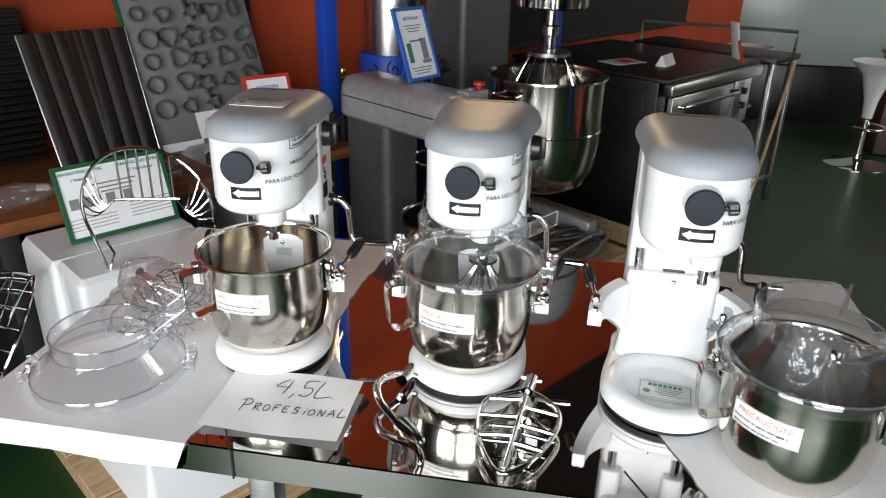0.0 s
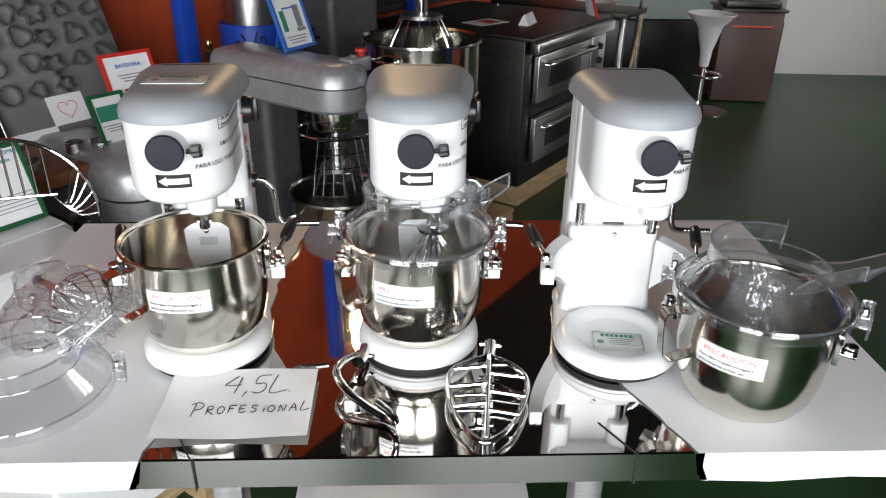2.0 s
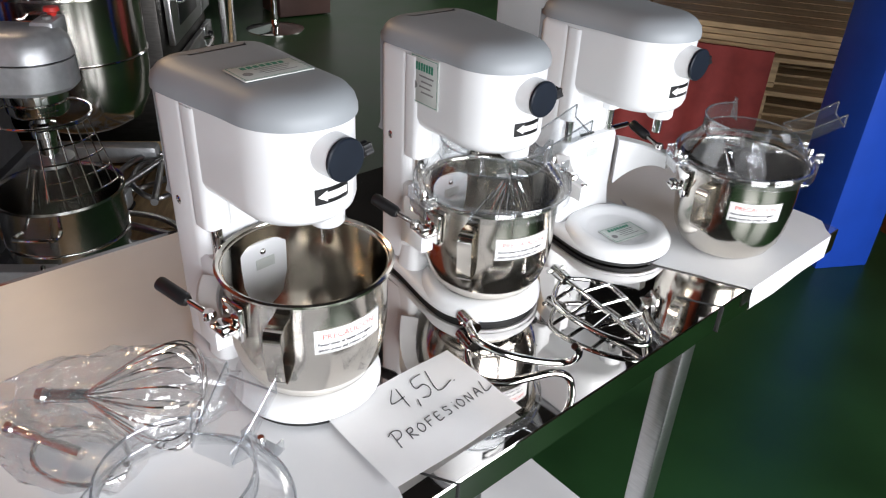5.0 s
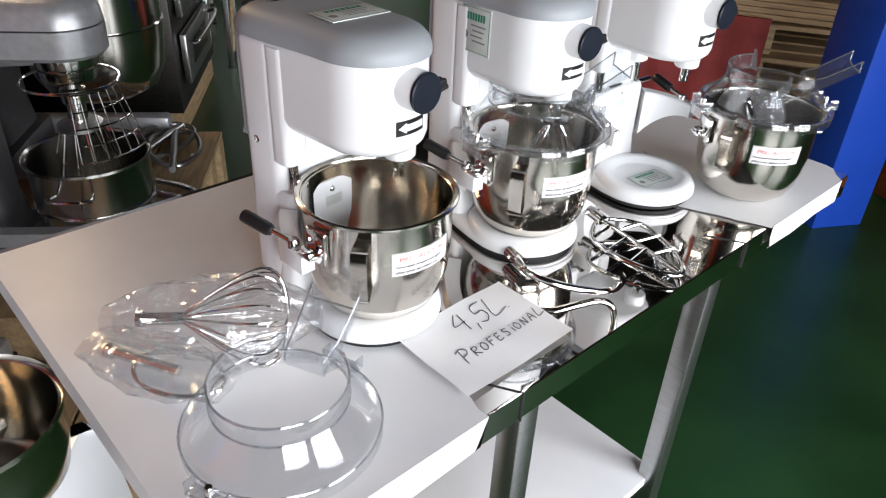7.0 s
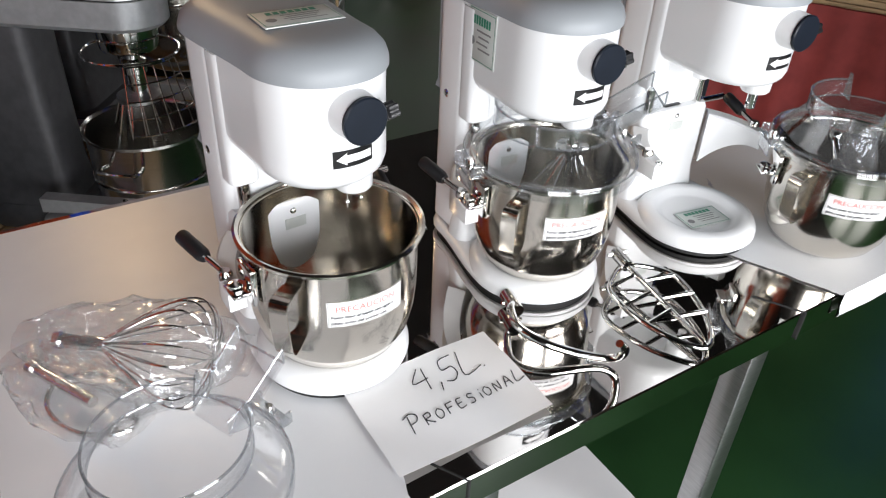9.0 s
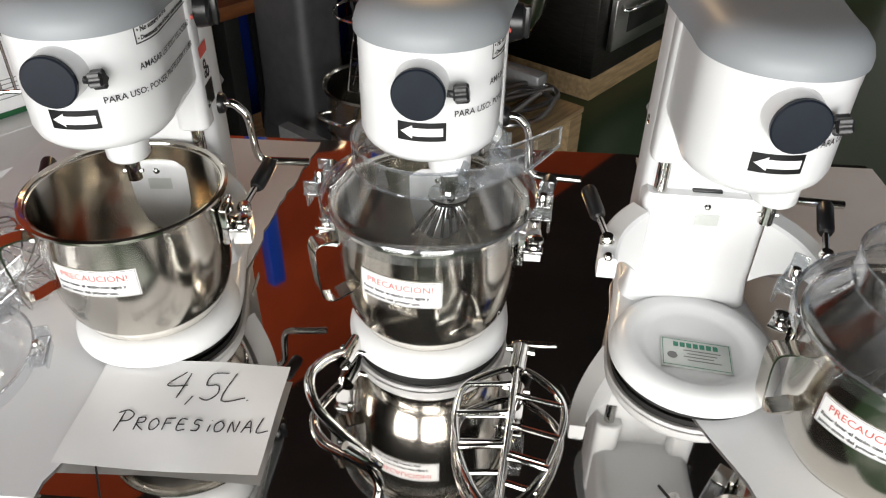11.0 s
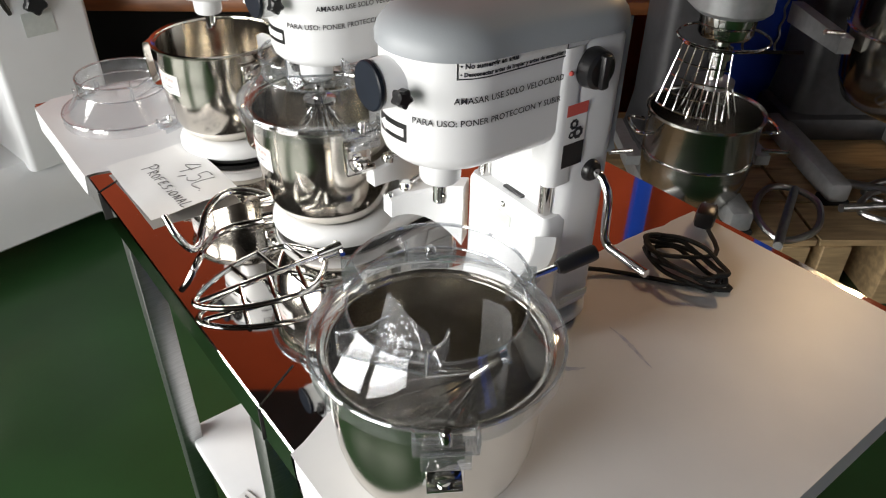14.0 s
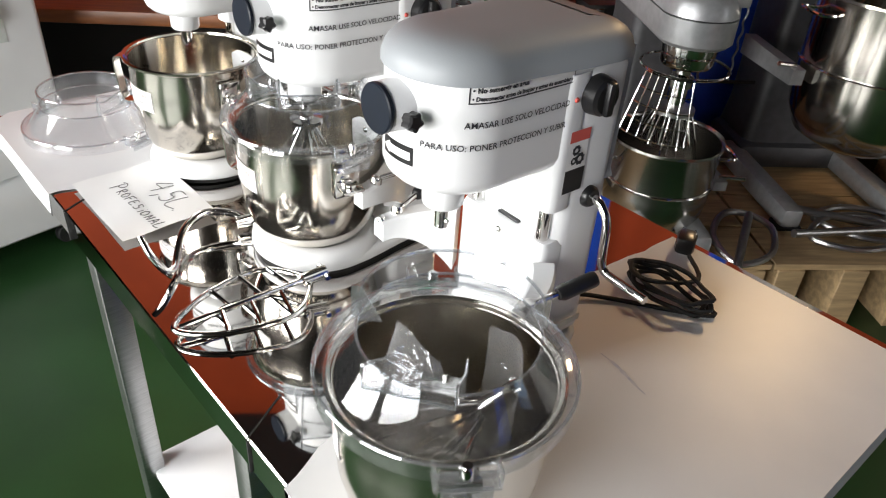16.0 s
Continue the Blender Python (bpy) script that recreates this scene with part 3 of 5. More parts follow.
MA, MB, MC = pose(-0.017, 0.235, T + 0.0025, 0, 0, 5), pose(0.3125, 0.249, T, 0, 0, -2), pose(0.6265, 0.215, T + 0.0025, 0, 0, -2)
mixer_a = build_mixer()
mixer_b = copy_thing(mixer_a, MB)
mixer_c = copy_thing(mixer_a, MC)
mixer_a.matrix_basis = MA
mixer_a["label"] = "white planetary mixer with grey cap and open steel bowl"
mixer_b["label"] = "white planetary mixer with grey cap and clear splash guard fitted"
mixer_c["label"] = "white planetary mixer with grey cap, its bowl taken off"
brand_plate(mixer_a, pose(0.0, 0.062, 0.4180, 0, 0, -4), 0.085, 0.050, "maker's plate lying on the cap")
brand_plate(mixer_b, Matrix.Translation((-0.0706, 0.095, 0.345)) @ Matrix.Rotation(radians(-90), 4, "Z") @ Matrix.Rotation(radians(90), 4, "X"), 0.062, 0.070, "maker's plate stuck on the head")
brand_plate(mixer_c, pose(0.0, 0.010, 0.0248, 0, 0, -6), 0.080, 0.048, "maker's plate stuck in the bowl seat")

# ---------------------------------------------------------------- bowls
BOWL = [(0.0, 0.0), (0.050, 0.001), (0.067, 0.006), (0.081, 0.018), (0.0915, 0.038), (0.0975, 0.064), (0.1000, 0.092), (0.1005, 0.120), (0.1005, 0.166), (0.102, 0.1705), (0.1055, 0.1725), (0.1085, 0.171), (0.1085, 0.168), (0.1065, 0.1665)]


def bowl_skin(a, z, out=0.0008):
    r = np.interp(z, [p[1] for p in BOWL[:9]], [p[0] for p in BOWL[:9]]) + out
    return Vector((r * math.cos(a), r * math.sin(a), z))


def build_bowl():
    bw = thing("mixing_bowl", pose(0, 0, 0), "polished stainless steel mixing bowl with a caution sticker", "bowl", "mixing bowls")
    prof = BOWL + [(0.1035, 0.1690), (0.0990, 0.166)] + [(r - 0.0016, z + 0.0012) for r, z in reversed(BOWL[1:9])] + [(0, 0.0014)]
    part("body", lathe(B(), prof, 72), POLISH, bw)
    # strap handle
    a = radians(217)
    d, s = Vector((math.cos(a), math.sin(a), 0)), Vector((-math.sin(a), math.cos(a), 0))
    pts = curve([d * 0.100 + Vector((0, 0, 0.150)), d * 0.122 + Vector((0, 0, 0.152)), d * 0.1345 + Vector((0, 0, 0.146)), d * 0.1335 + Vector((0, 0, 0.11)), d * 0.1295 + Vector((0, 0, 0.082)), d * 0.118 + Vector((0, 0, 0.075)), d * 0.098 + Vector((0, 0, 0.080))], 5)
    bm = loft(B(), [[p + s * 0.010 + o, p - s * 0.010 + o, p - s * 0.010 - o, p + s * 0.010 - o] for p, o in ((p, d * 0.001 + Vector((0, 0, 0.001))) for p in pts)])
    part("handle", bm, POLISH, bw, "bent steel strap handle")
    for sg in (0, 180):
        R = Matrix.Rotation(radians(sg), 4, "Z")
        bm = box(B(), (0.1045, 0, 0.128), (0.008, 0.036, 0.046), 0.002)
        box(bm, (0.116, 0, 0.122), (0.024, 0.030, 0.004), 0.001)
        lathe(bm, [(0, 0.124), (0.006, 0.124), (0.0085, 0.128), (0.0085, 0.132), (0, 0.134)], 16, c=(0.119, 0, 0))
        bmesh.ops.transform(bm, matrix=R, verts=bm.verts)
        part("bracket", bm, CHROME, bw, "chrome locking bracket")
    # caution sticker
    W, H = 0.091, 0.034
    a0, zc = radians(263), 0.115
    def on(x, y, o):
        return bowl_skin(a0 + x / 0.1005, zc + y, o)
    st = part("caution_sticker", mapped(quad(B(), -W / 2, -H / 2, W / 2, H / 2, 16), lambda x, y: on(x, y, 0.0007)), STICKW, bw, "white caution sticker with red heading")
    part("sticker_frame", mapped(frame_quad(B(), -W / 2 + 0.001, -H / 2 + 0.001, W / 2 - 0.001, H / 2 - 0.001, 0.0006, 16), lambda x, y: on(x, y, 0.0011)), INKGREY, st)
    for body, size, y, m_, bold in (("PRECAUCI\u00d3N!", 0.0112, 0.0035, REDINK, 0.0), ("Favor lavar el taz\u00f3n con agua y", 0.0059, -0.0055, INK, 0.00015), ("jab\u00f3n antes del primer uso.", 0.0059, -0.0135, INK, 0.00015)):
        bm = text_mesh(body, size, "CENTER" if m_ is REDINK else "LEFT", bold, 0.006)
        x0 = 0.0 if m_ is REDINK else -W / 2 + 0.004
        part("lettering", mapped(bm, lambda x, yy, x0=x0, y=y: on(x0 + x, y + yy, 0.0012)), m_, st)
    return bw


bowl_a = build_bowl()
bowl_b = copy_thing(bowl_a, pose(0.3131, 0.266, 1.080 - 0.172, 0, 0, -6))
bowl_c = copy_thing(bowl_a, pose(0.780, 0.112, T + 0.0035, 0, 0, -34))
bowl_a.matrix_basis = pose(-0.0175, 0.252, 1.082 - 0.172, 0, 0, 5)
bowl_b["label"] = "polished steel mixing bowl under a clear splash guard"
bowl_c["label"] = "polished steel mixing bowl standing on the white film"


# ---------------------------------------------------------------- clear splash guards
def build_guard(chute, gap=(28, 28)):
    g = thing("splash_guard", pose(0, 0, 0), "clear plastic splash guard with a filling chute", "splash guard", "splash guards")
    prof = [(0.1165, -0.012), (0.1175, -0.012), (0.1178, 0.004), (0.1165, 0.006), (0.108, 0.006), (0.104, 0.009), (0.080, 0.042), (0.0785, 0.042), (0.1015, 0.0075), (0.106, 0.004), (0.1155, 0.004), (0.1165, -0.012)]
    part("skirt", lathe(B(), prof, 64), CLEAR, g)
    part("rim", tube(B(), [(0.1165 * math.cos(a), 0.1165 * math.sin(a), 0.005) for a in np.linspace(0, 2 * math.pi, 64, endpoint=False)], 0.0016, 6, loop=True), CLEARD, g)
    a0, a1 = math.degrees(chute) + gap[0], math.degrees(chute) + 360 - gap[1]
    part("collar", lathe(B(), [(0.0800, 0.042), (0.0805, 0.068), (0.0780, 0.068), (0.0780, 0.042)], 56, a0, a1), CLEAR, g)
    part("collar_rim", tube(B(), [(0.0792 * math.cos(radians(a)), 0.0792 * math.sin(radians(a)), 0.0685) for a in np.linspace(a0, a1, 60)], 0.0017, 6), CLEARD, g)
    part("collar_foot", tube(B(), [(0.0796 * math.cos(radians(a)), 0.0796 * math.sin(radians(a)), 0.042) for a in np.linspace(0, 360, 60, endpoint=False)], 0.0015, 6, loop=True), CLEARD, g)
    R = Matrix.Rotation(chute, 4, "Z")
    # chute: a sloping trough
    sec = lambda u, z, w, h: [(u, -w, z + h), (u, -w, z), (u, w, z), (u, w, z + h), (u, w - 0.002, z + h), (u, w - 0.002, z + 0.002), (u, -w + 0.002, z + 0.002), (u, -w + 0.002, z + h)]
    bm = loft(B(), [sec(0.052, 0.036, 0.027, 0.022), sec(0.080, 0.047, 0.031, 0.022), sec(0.130, 0.084, 0.034, 0.020)])
    bmesh.ops.transform(bm, matrix=R, verts=bm.verts)
    ch = part("chute", bm, CLEAR, g, "sloping clear chute")
    bm = B()
    for sg in (-1, 1):
        tube(bm, [(0.052, sg * 0.026, 0.058), (0.080, sg * 0.030, 0.069), (0.130, sg * 0.033, 0.104)], 0.0013, 6)
    tube(bm, [(0.130, -0.033, 0.104), (0.130, -0.033, 0.084), (0.130, 0.033, 0.084), (0.130, 0.033, 0.104)], 0.0014, 6)
    bmesh.ops.transform(bm, matrix=R, verts=bm.verts)
    part("chute_edge", bm, CLEARD, ch)
    # upright end plates of the collar
    for off in (gap[0], -gap[1]):
        a = chute + radians(off)
        c, s = math.cos(a), math.sin(a)
        bm = loft(B(), [[(r * c - s * w, r * s + c * w, z) for r, z in ((0.058, 0.042), (0.084, 0.042), (0.084, 0.078), (0.076, 0.078))] for w in (-0.001, 0.001)])
        part("end_plate", bm, CLEARD, g)
    for sg in (0, 180):
        Rz = Matrix.Rotation(radians(sg), 4, "Z")
        bm = box(B(), (0.124, 0, -0.003), (0.018, 0.052, 0.003), 0.001)
        box(bm, (0.131, 0, -0.012), (0.003, 0.040, 0.020), 0.001)
        box(bm, (0.124, 0.025, 0.006), (0.016, 0.003, 0.016), 0.001)
        box(bm, (0.124, -0.025, 0.006), (0.016, 0.003, 0.016), 0.001)
        bmesh.ops.transform(bm, matrix=Rz, verts=bm.verts)
        tb = part("tab", bm, CLEARD, g, "clear locking tab")
        bm = lathe(B(), [(0, 0.013), (0.004, 0.013), (0.0055, 0.010), (0.0055, -0.001), (0, -0.001)], 12, c=(0.122, 0, 0))
        bmesh.ops.transform(bm, matrix=Rz, verts=bm.verts)
        part("pin", bm, CHROME, tb, "steel locking pin")
    return g


guard_b = build_guard(radians(-25))
guard_c = build_guard(radians(-21), (108, 80))
guard_l = build_guard(radians(5))
guard_b.matrix_basis = pose(0.3131, 0.266, 1.080 + 0.004, 0, 0, -6)
guard_c.matrix_basis = pose(0.780, 0.112, T + 0.0035 + 0.176, 0, 0, -34)
guard_l.matrix_basis = pose(-0.249, 0.138, T + 0.0165, 0, 0, 20)
guard_b["label"] = "clear plastic splash guard with chute, fitted on a bowl"
guard_c["label"] = "clear plastic splash guard resting on the loose bowl"
guard_l["label"] = "loose clear plastic splash guard lying on the white film"

# ---------------------------------------------------------------- the price note
note = thing("paper_note", pose(0.0575, 0.1075, T + 0.0075, 3.2, 0, 0.5), "white paper note handwritten in black felt pen", "paper")
bm = B()
NX, NY = 12, 8
vs = [[bm.verts.new((-0.105 + 0.210 * i / NX, -0.073 + 0.146 * j / NY, 0.0015 + 0.0035 * (abs(i / NX - 0.5) * 2) ** 3 * (1 - j / NY) + 0.0010 * math.sin(i * 0.8 + j))) for i in range(NX + 1)] for j in range(NY + 1)]
for j in range(NY):
    for i in range(NX):
        bm.faces.new((vs[j][i], vs[j][i + 1], vs[j + 1][i + 1], vs[j + 1][i]))
sheet = part("sheet", bm, PAPER, note)


def note_z(x, y):
    i, j = (x + 0.105) / 0.210, (y + 0.073) / 0.146
    return 0.0015 + 0.0035 * (abs(i - 0.5) * 2) ** 3 * (1 - j) + 0.0010 * math.sin(i * NX * 0.8 + j * NY) + 0.0012


STROKES = {"4": [[(.55, 1.0), (.05, .45), (.75, .5)], [(.72, .95), (.55, 0)]], ",": [[(.3, .12), (.15, -.22)]], "5": [[(.85, 1), (.3, .95), (.2, .55), (.6, .55), (.68, .25), (.4, 0), (.1, .08)]],
           "L": [[(.35, 1), (.1, .02), (.9, .12)]], ".": [[(.2, .02), (.26, .05)]], "P": [[(.25, .9), (.1, -.1)], [(-.05, .85), (.4, 1), (.75, .8), (.6, .5), (.2, .42)]],
           "R": [[(.15, .8), (.1, 0)], [(.1, .8), (.6, .85), (.6, .55), (.15, .42), (.7, 0)]], "O": [[(.4, .8), (.1, .5), (.2, .05), (.55, .1), (.7, .5), (.4, .8)]],
           "F": [[(.15, .8), (.1, 0)], [(.15, .8), (.75, .85)], [(.12, .45), (.55, .48)]], "E": [[(.6, .8), (.15, .75), (.1, .02), (.65, .08)], [(.12, .4), (.5, .44)]],
           "S": [[(.65, .75), (.25, .8), (.2, .5), (.55, .4), (.5, .05), (.1, .02)]], "i": [[(.3, .5), (.25, 0)], [(.33, .78), (.36, .82)]], "N": [[(.1, 0), (.2, .75), (.55, .05), (.7, .8)]],
           "A": [[(.05, 0), (.45, .85), (.7, 0)], [(.2, .35), (.6, .38)]]}
bm = B()
for word, x0, y0, size, adv, slope in (("4,5L.", -0.027, 0.018, 0.038, 0.66, 0.0), ("PROFESiONAL", -0.062, -0.027, 0.0185, 0.82, 0.035)):
    x = x0
    for k, chh in enumerate(word):
        sc = size * (1.35 if chh == "P" else 1.0)
        for st in STROKES[chh]:
            pts = curve([(x + u * sc * 0.85, y0 + v * sc + slope * (x - x0), 0) for u, v in st], 4)
            tube(bm, [(p.x, p.y, note_z(p.x, p.y)) for p in pts], 0, flat=(0.0013, 0.0004))
        x += sc * (adv if chh not in ",.i" else adv * 0.55)
part("handwriting", bm, INK, note, "black handwriting")

# ---------------------------------------------------------------- loose tools on the table
def wire(bm, pts, r=0.003, n=5, seg=8):
    return tube(bm, curve(pts, n), r, seg)


bt = thing("flat_beater", pose(0.411, 0.104, T + 0.010, 0, 0, -4), "chromed flat beater lying on the mirror steel", "beater")
OUT = [(0.004, 0.085), (-0.030, 0.070), (-0.054, 0.045), (-0.056, 0.0), (-0.040, -0.055), (-0.006, -0.096), (0.032, -0.060), (0.054, 0.0), (0.056, 0.040), (0.036, 0.068)]
part("outer_frame", tube(B(), curve([(x, y, 0.004 + 0.012 * (y + 0.1) / 0.2) for x, y in OUT], 5, True), 0.0042, 10, loop=True), CHROME, bt)
part("spine", tube(B(), [(-0.004, -0.090, 0.006), (0.004, 0.100, 0.020)], 0.0042, 10), CHROME, bt)
for (x0, y0), (x1, y1) in (((-0.050, 0.052), (0.0, 0.060)), ((-0.056, 0.012), (-0.001, 0.020)), ((-0.049, -0.030), (-0.003, -0.022)), ((0.003, 0.045), (0.055, 0.036)), ((0.0, 0.005), (0.053, -0.006)), ((-0.001, -0.035), (0.042, -0.044))):
    part("cross_bar", tube(B(), [(x0, y0, 0.012 + 0.05 * y0), (x1, y1, 0.013 + 0.05 * y1)], 0.0032, 8), CHROME, bt)
bm = tube(B(), [(0.003, 0.078, 0.018), (0.006, 0.112, 0.022)], 0.0095, 16)
tube(bm, [(-0.010, 0.110, 0.022), (0.022, 0.106, 0.022)], 0.004, 8)
part("socket", bm, CHROME, bt, "chromed socket")

hk = thing("dough_hook", pose(0.0, 0.0, T), "chromed spiral dough hook lying on the mirror steel", "dough hook")
part("rod", tube(B(), curve([(0.230, 0.205, 0.018), (0.208, 0.185, 0.028), (0.193, 0.150, 0.032), (0.208, 0.112, 0.026), (0.243, 0.084, 0.014)], 6), 0.0060, 12), CHROME, hk)
part("tail", tube(B(), curve([(0.243, 0.084, 0.014), (0.270, 0.066, 0.009), (0.282, 0.050, 0.018), (0.274, 0.037, 0.044), (0.255, 0.033, 0.066)], 6), lambda t: 0.006 - 0.001 * t, 12), CHROME, hk)
bm = tube(B(), [(0.222, 0.188, 0.017), (0.232, 0.226, 0.017)], 0.0105, 16)
tube(bm, [(0.215, 0.214, 0.017), (0.246, 0.205, 0.017)], 0.0035, 8)
part("socket", bm, CHROME, hk, "chromed socket")


def whisk_wires(wk, r, h, n, thick=0.0013, top=(0, 0, 0)):
    for k in range(n):
        a = math.pi * k / n
        pts = []
        for t in np.linspace(-1, 1, 17):
            u = 1 - abs(t)
            rr = r * max(0.0, math.sin(math.pi * u ** 1.25)) ** 0.8 + 0.008 * abs(t)
            pts.append((math.copysign(rr, t) * math.cos(a), math.copysign(rr, t) * math.sin(a), -h * math.sin(math.pi / 2 * u)))
        part("wire", tube(B(), curve(pts, 2), thick, 6), CHROME, wk)


wk = thing("balloon_whisk", pose(0.3355, 0.2485, 1.088), "steel wire whisk hanging in the guarded bowl", "whisk")
whisk_wires(wk, 0.062, 0.135, 9)
part("socket", lathe(B(), [(0, 0.034), (0.009, 0.034), (0.010, 0.010), (0.022, 0.008), (0.022, 0.003), (0.011, 0.001), (0.008, -0.02), (0, -0.02)], 20), CHROME, wk)

wb = thing("bagged_whisk", Matrix.Translation((-0.272, 0.322, T + 0.070)) @ Matrix.Rotation(radians(-38), 4, "Z") @ Matrix.Rotation(radians(-90), 4, "Y"), "steel wire whisk still wrapped in a clear plastic bag", "whisk")
whisk_wires(wb, 0.060, 0.128, 9)
part("socket", lathe(B(), [(0, 0.060), (0.010, 0.060), (0.011, 0.052), (0.0085, 0.048), (0.0085, 0.0), (0.0, -0.01)], 18), CHROME, wb)


def crumpled(name, rings, rad, seed, label, m, stretch=(1, 1, 1), open_end=True):
    """A crinkled sleeve of clear film about the z axis: rad(t) is its half-width from end to end."""
    rr = random.Random(seed)
    rows = []
    n = 44
    for i in range(rings + 1):
        t = i / rings
        row = []
        for k in range(n):
            a = 2 * math.pi * k / n
            q = noise.noise(Vector((math.cos(a) * 2.2 + seed, math.sin(a) * 2.2, t * 6))) * 0.22 + noise.noise(Vector((math.cos(a) * 6, math.sin(a) * 6 + seed, t * 15))) * 0.10
            r = rad(t) * (1 + q)
            row.append(Vector((r * math.cos(a) * stretch[0], r * math.sin(a) * stretch[1], (t - 0.5) * stretch[2])))
        rows.append(row)
    bm = loft(B(), rows, close_ends=not open_end)
    th = thing(name, m, label, "plastic bag")
    part("film", bm, BAG, th, "", None, 20)
    return th


crumpled("plastic_bag", 22, lambda t: 0.024 + 0.050 * math.sin(math.pi * min(1, t * 1.05)) ** 0.8 * (0.45 + 0.55 * t), 3, "crumpled clear plastic bag round the loose whisk",
         Matrix.Translation((-0.243, 0.300, T + 0.072)) @ Matrix.Rotation(radians(-38), 4, "Z") @ Matrix.Rotation(radians(88), 4, "Y"), (0.80, 1.05, 0.27))
# the second tool in the bag: a small flat beater
b2 = thing("bagged_beater", pose(-0.322, 0.335, T + 0.008, 0, 0, -64), "small chromed beater inside the clear bag", "beater")
part("socket", tube(tube(B(), [(-0.060, -0.004, 0.009), (0.045, 0.0, 0.009)], 0.0075, 14), [(-0.064, -0.004, 0.009), (-0.054, -0.004, 0.009)], 0.0105, 14), CHROME, b2)
part("frame", tube(B(), curve([(-0.02, 0, 0.006), (0.01, 0.034, 0.006), (0.07, 0.036, 0.006), (0.11, 0.0, 0.006), (0.07, -0.036, 0.006), (0.01, -0.034, 0.006)], 5, True), 0.0032, 8, loop=True), CHROME, b2)

crumpled("plastic_bag", 20, lambda t: 0.030 + 0.022 * math.sin(math.pi * t), 5, "clear plastic bag tail lying round the small beater",
         Matrix.Translation((-0.318, 0.320, T + 0.022)) @ Matrix.Rotation(radians(-64), 4, "Z") @ Matrix.Rotation(radians(90), 4, "Y"), (0.36, 1.0, 0.21))

# bag and whisk in the loose bowl
wc = thing("packed_whisk", Matrix.Translation((0.805, 0.137, 1.010)) @ Matrix.Rotation(radians(55), 4, "Z") @ Matrix.Rotation(radians(50), 4, "Y"), "steel wire whisk packed inside the loose bowl", "whisk")
whisk_wires(wc, 0.052, 0.115, 8)
part("socket", lathe(B(), [(0, 0.045), (0.010, 0.045), (0.011, 0.038), (0.0085, 0.034), (0.0085, 0.0), (0.0, -0.01)], 18), CHROME, wc)
pb = thing("plastic_bag", pose(0.780, 0.112, 0), "frosted plastic bag crumpled inside the loose bowl", "plastic bag")


def fold_sheet(top, foot, rows, seed, depth):
    """Creased film hung between an upper and a lower line."""
    a, b = curve(top, 9), curve(foot, 9)
    bm, n = B(), min(len(a), len(b))
    grid = []
    for i in range(n):
        row = []
        for j in range(rows + 1):
            t = j / rows
            p = Vector(a[i]).lerp(Vector(b[i]), t)
            q = 1 - 2 * abs(noise.noise(Vector((i * 0.21 + seed, t * 1.3, seed)))) - 0.5
            q += 0.6 * noise.noise(Vector((i * 0.5, t * 5 + seed, 2.0))) + 0.3 * noise.noise(Vector((i * 1.1 + seed, t * 13, 5.0)))
            row.append(bm.verts.new(p + Vector((0.4, -0.7, 0.25)) * (depth * q * (0.25 + 0.75 * t))))
        grid.append(row)
    for i in range(n - 1):
        for j in range(rows):
            bm.faces.new((grid[i][j], grid[i + 1][j], grid[i + 1][j + 1], grid[i][j + 1]))
    return bm


part("front_fold", fold_sheet([(-0.050, -0.015, 1.085), (-0.034, -0.030, 1.100), (-0.020, -0.030, 1.104), (0.000, -0.026, 1.092), (0.012, -0.018, 1.080)],
                              [(-0.072, 0.020, 0.945), (-0.058, -0.048, 0.940), (0.000, -0.068, 0.938), (0.052, -0.042, 0.940), (0.070, -0.010, 0.945)], 26, 3.0, 0.015), MILKBAG, pb, "", None, 80)
part("back_fold", fold_sheet([(-0.015, 0.068, 1.060), (0.020, 0.066, 1.072), (0.045, 0.050, 1.066), (0.066, 0.022, 1.060), (0.070, 0.000, 1.050)],
                             [(0.000, 0.050, 0.930), (0.026, 0.056, 0.925), (0.050, 0.040, 0.925), (0.062, 0.016, 0.925), (0.060, -0.010, 0.930)], 22, 7.0, 0.012), MILKBAG, pb, "", None, 80)

# mains lead behind the third mixer
cb = thing("power_cable", pose(0, 0, T), "coiled black mains cable with plug on the film", "cable")
pts = [(0.640, 0.425, 0.03), (0.660, 0.500, 0.008)]
for k in range(46):
    a = k * 0.52
    pts.append((0.722 + (0.050 + 0.006 * math.sin(k * 1.9)) * math.cos(a) * 1.25, 0.596 + (0.030 + 0.006 * math.cos(k * 1.3)) * math.sin(a), 0.006 + 0.0006 * k + 0.003 * math.sin(k * 2.1)))
pts += [(0.735, 0.655, 0.012), (0.690, 0.700, 0.012)]
part("lead", tube(B(), curve(pts, 4), 0.0034, 8), BLACKMAT, cb)
pm = Matrix.Translation((0.668, 0.722, 0.018)) @ Matrix.Rotation(radians(115), 4, "Z")
bm = box(B(), (0, 0, 0), (0.042, 0.030, 0.030), 0.008)
bmesh.ops.transform(bm, matrix=pm, verts=bm.verts)
part("plug", bm, BLACK, cb, "black moulded plug")
for o in (-0.0095, 0.0095):
    part("plug_pin", tube(B(), [pm @ Vector((0.02, o, 0)), pm @ Vector((0.040, o, 0))], 0.0024, 8), CHROME, cb)

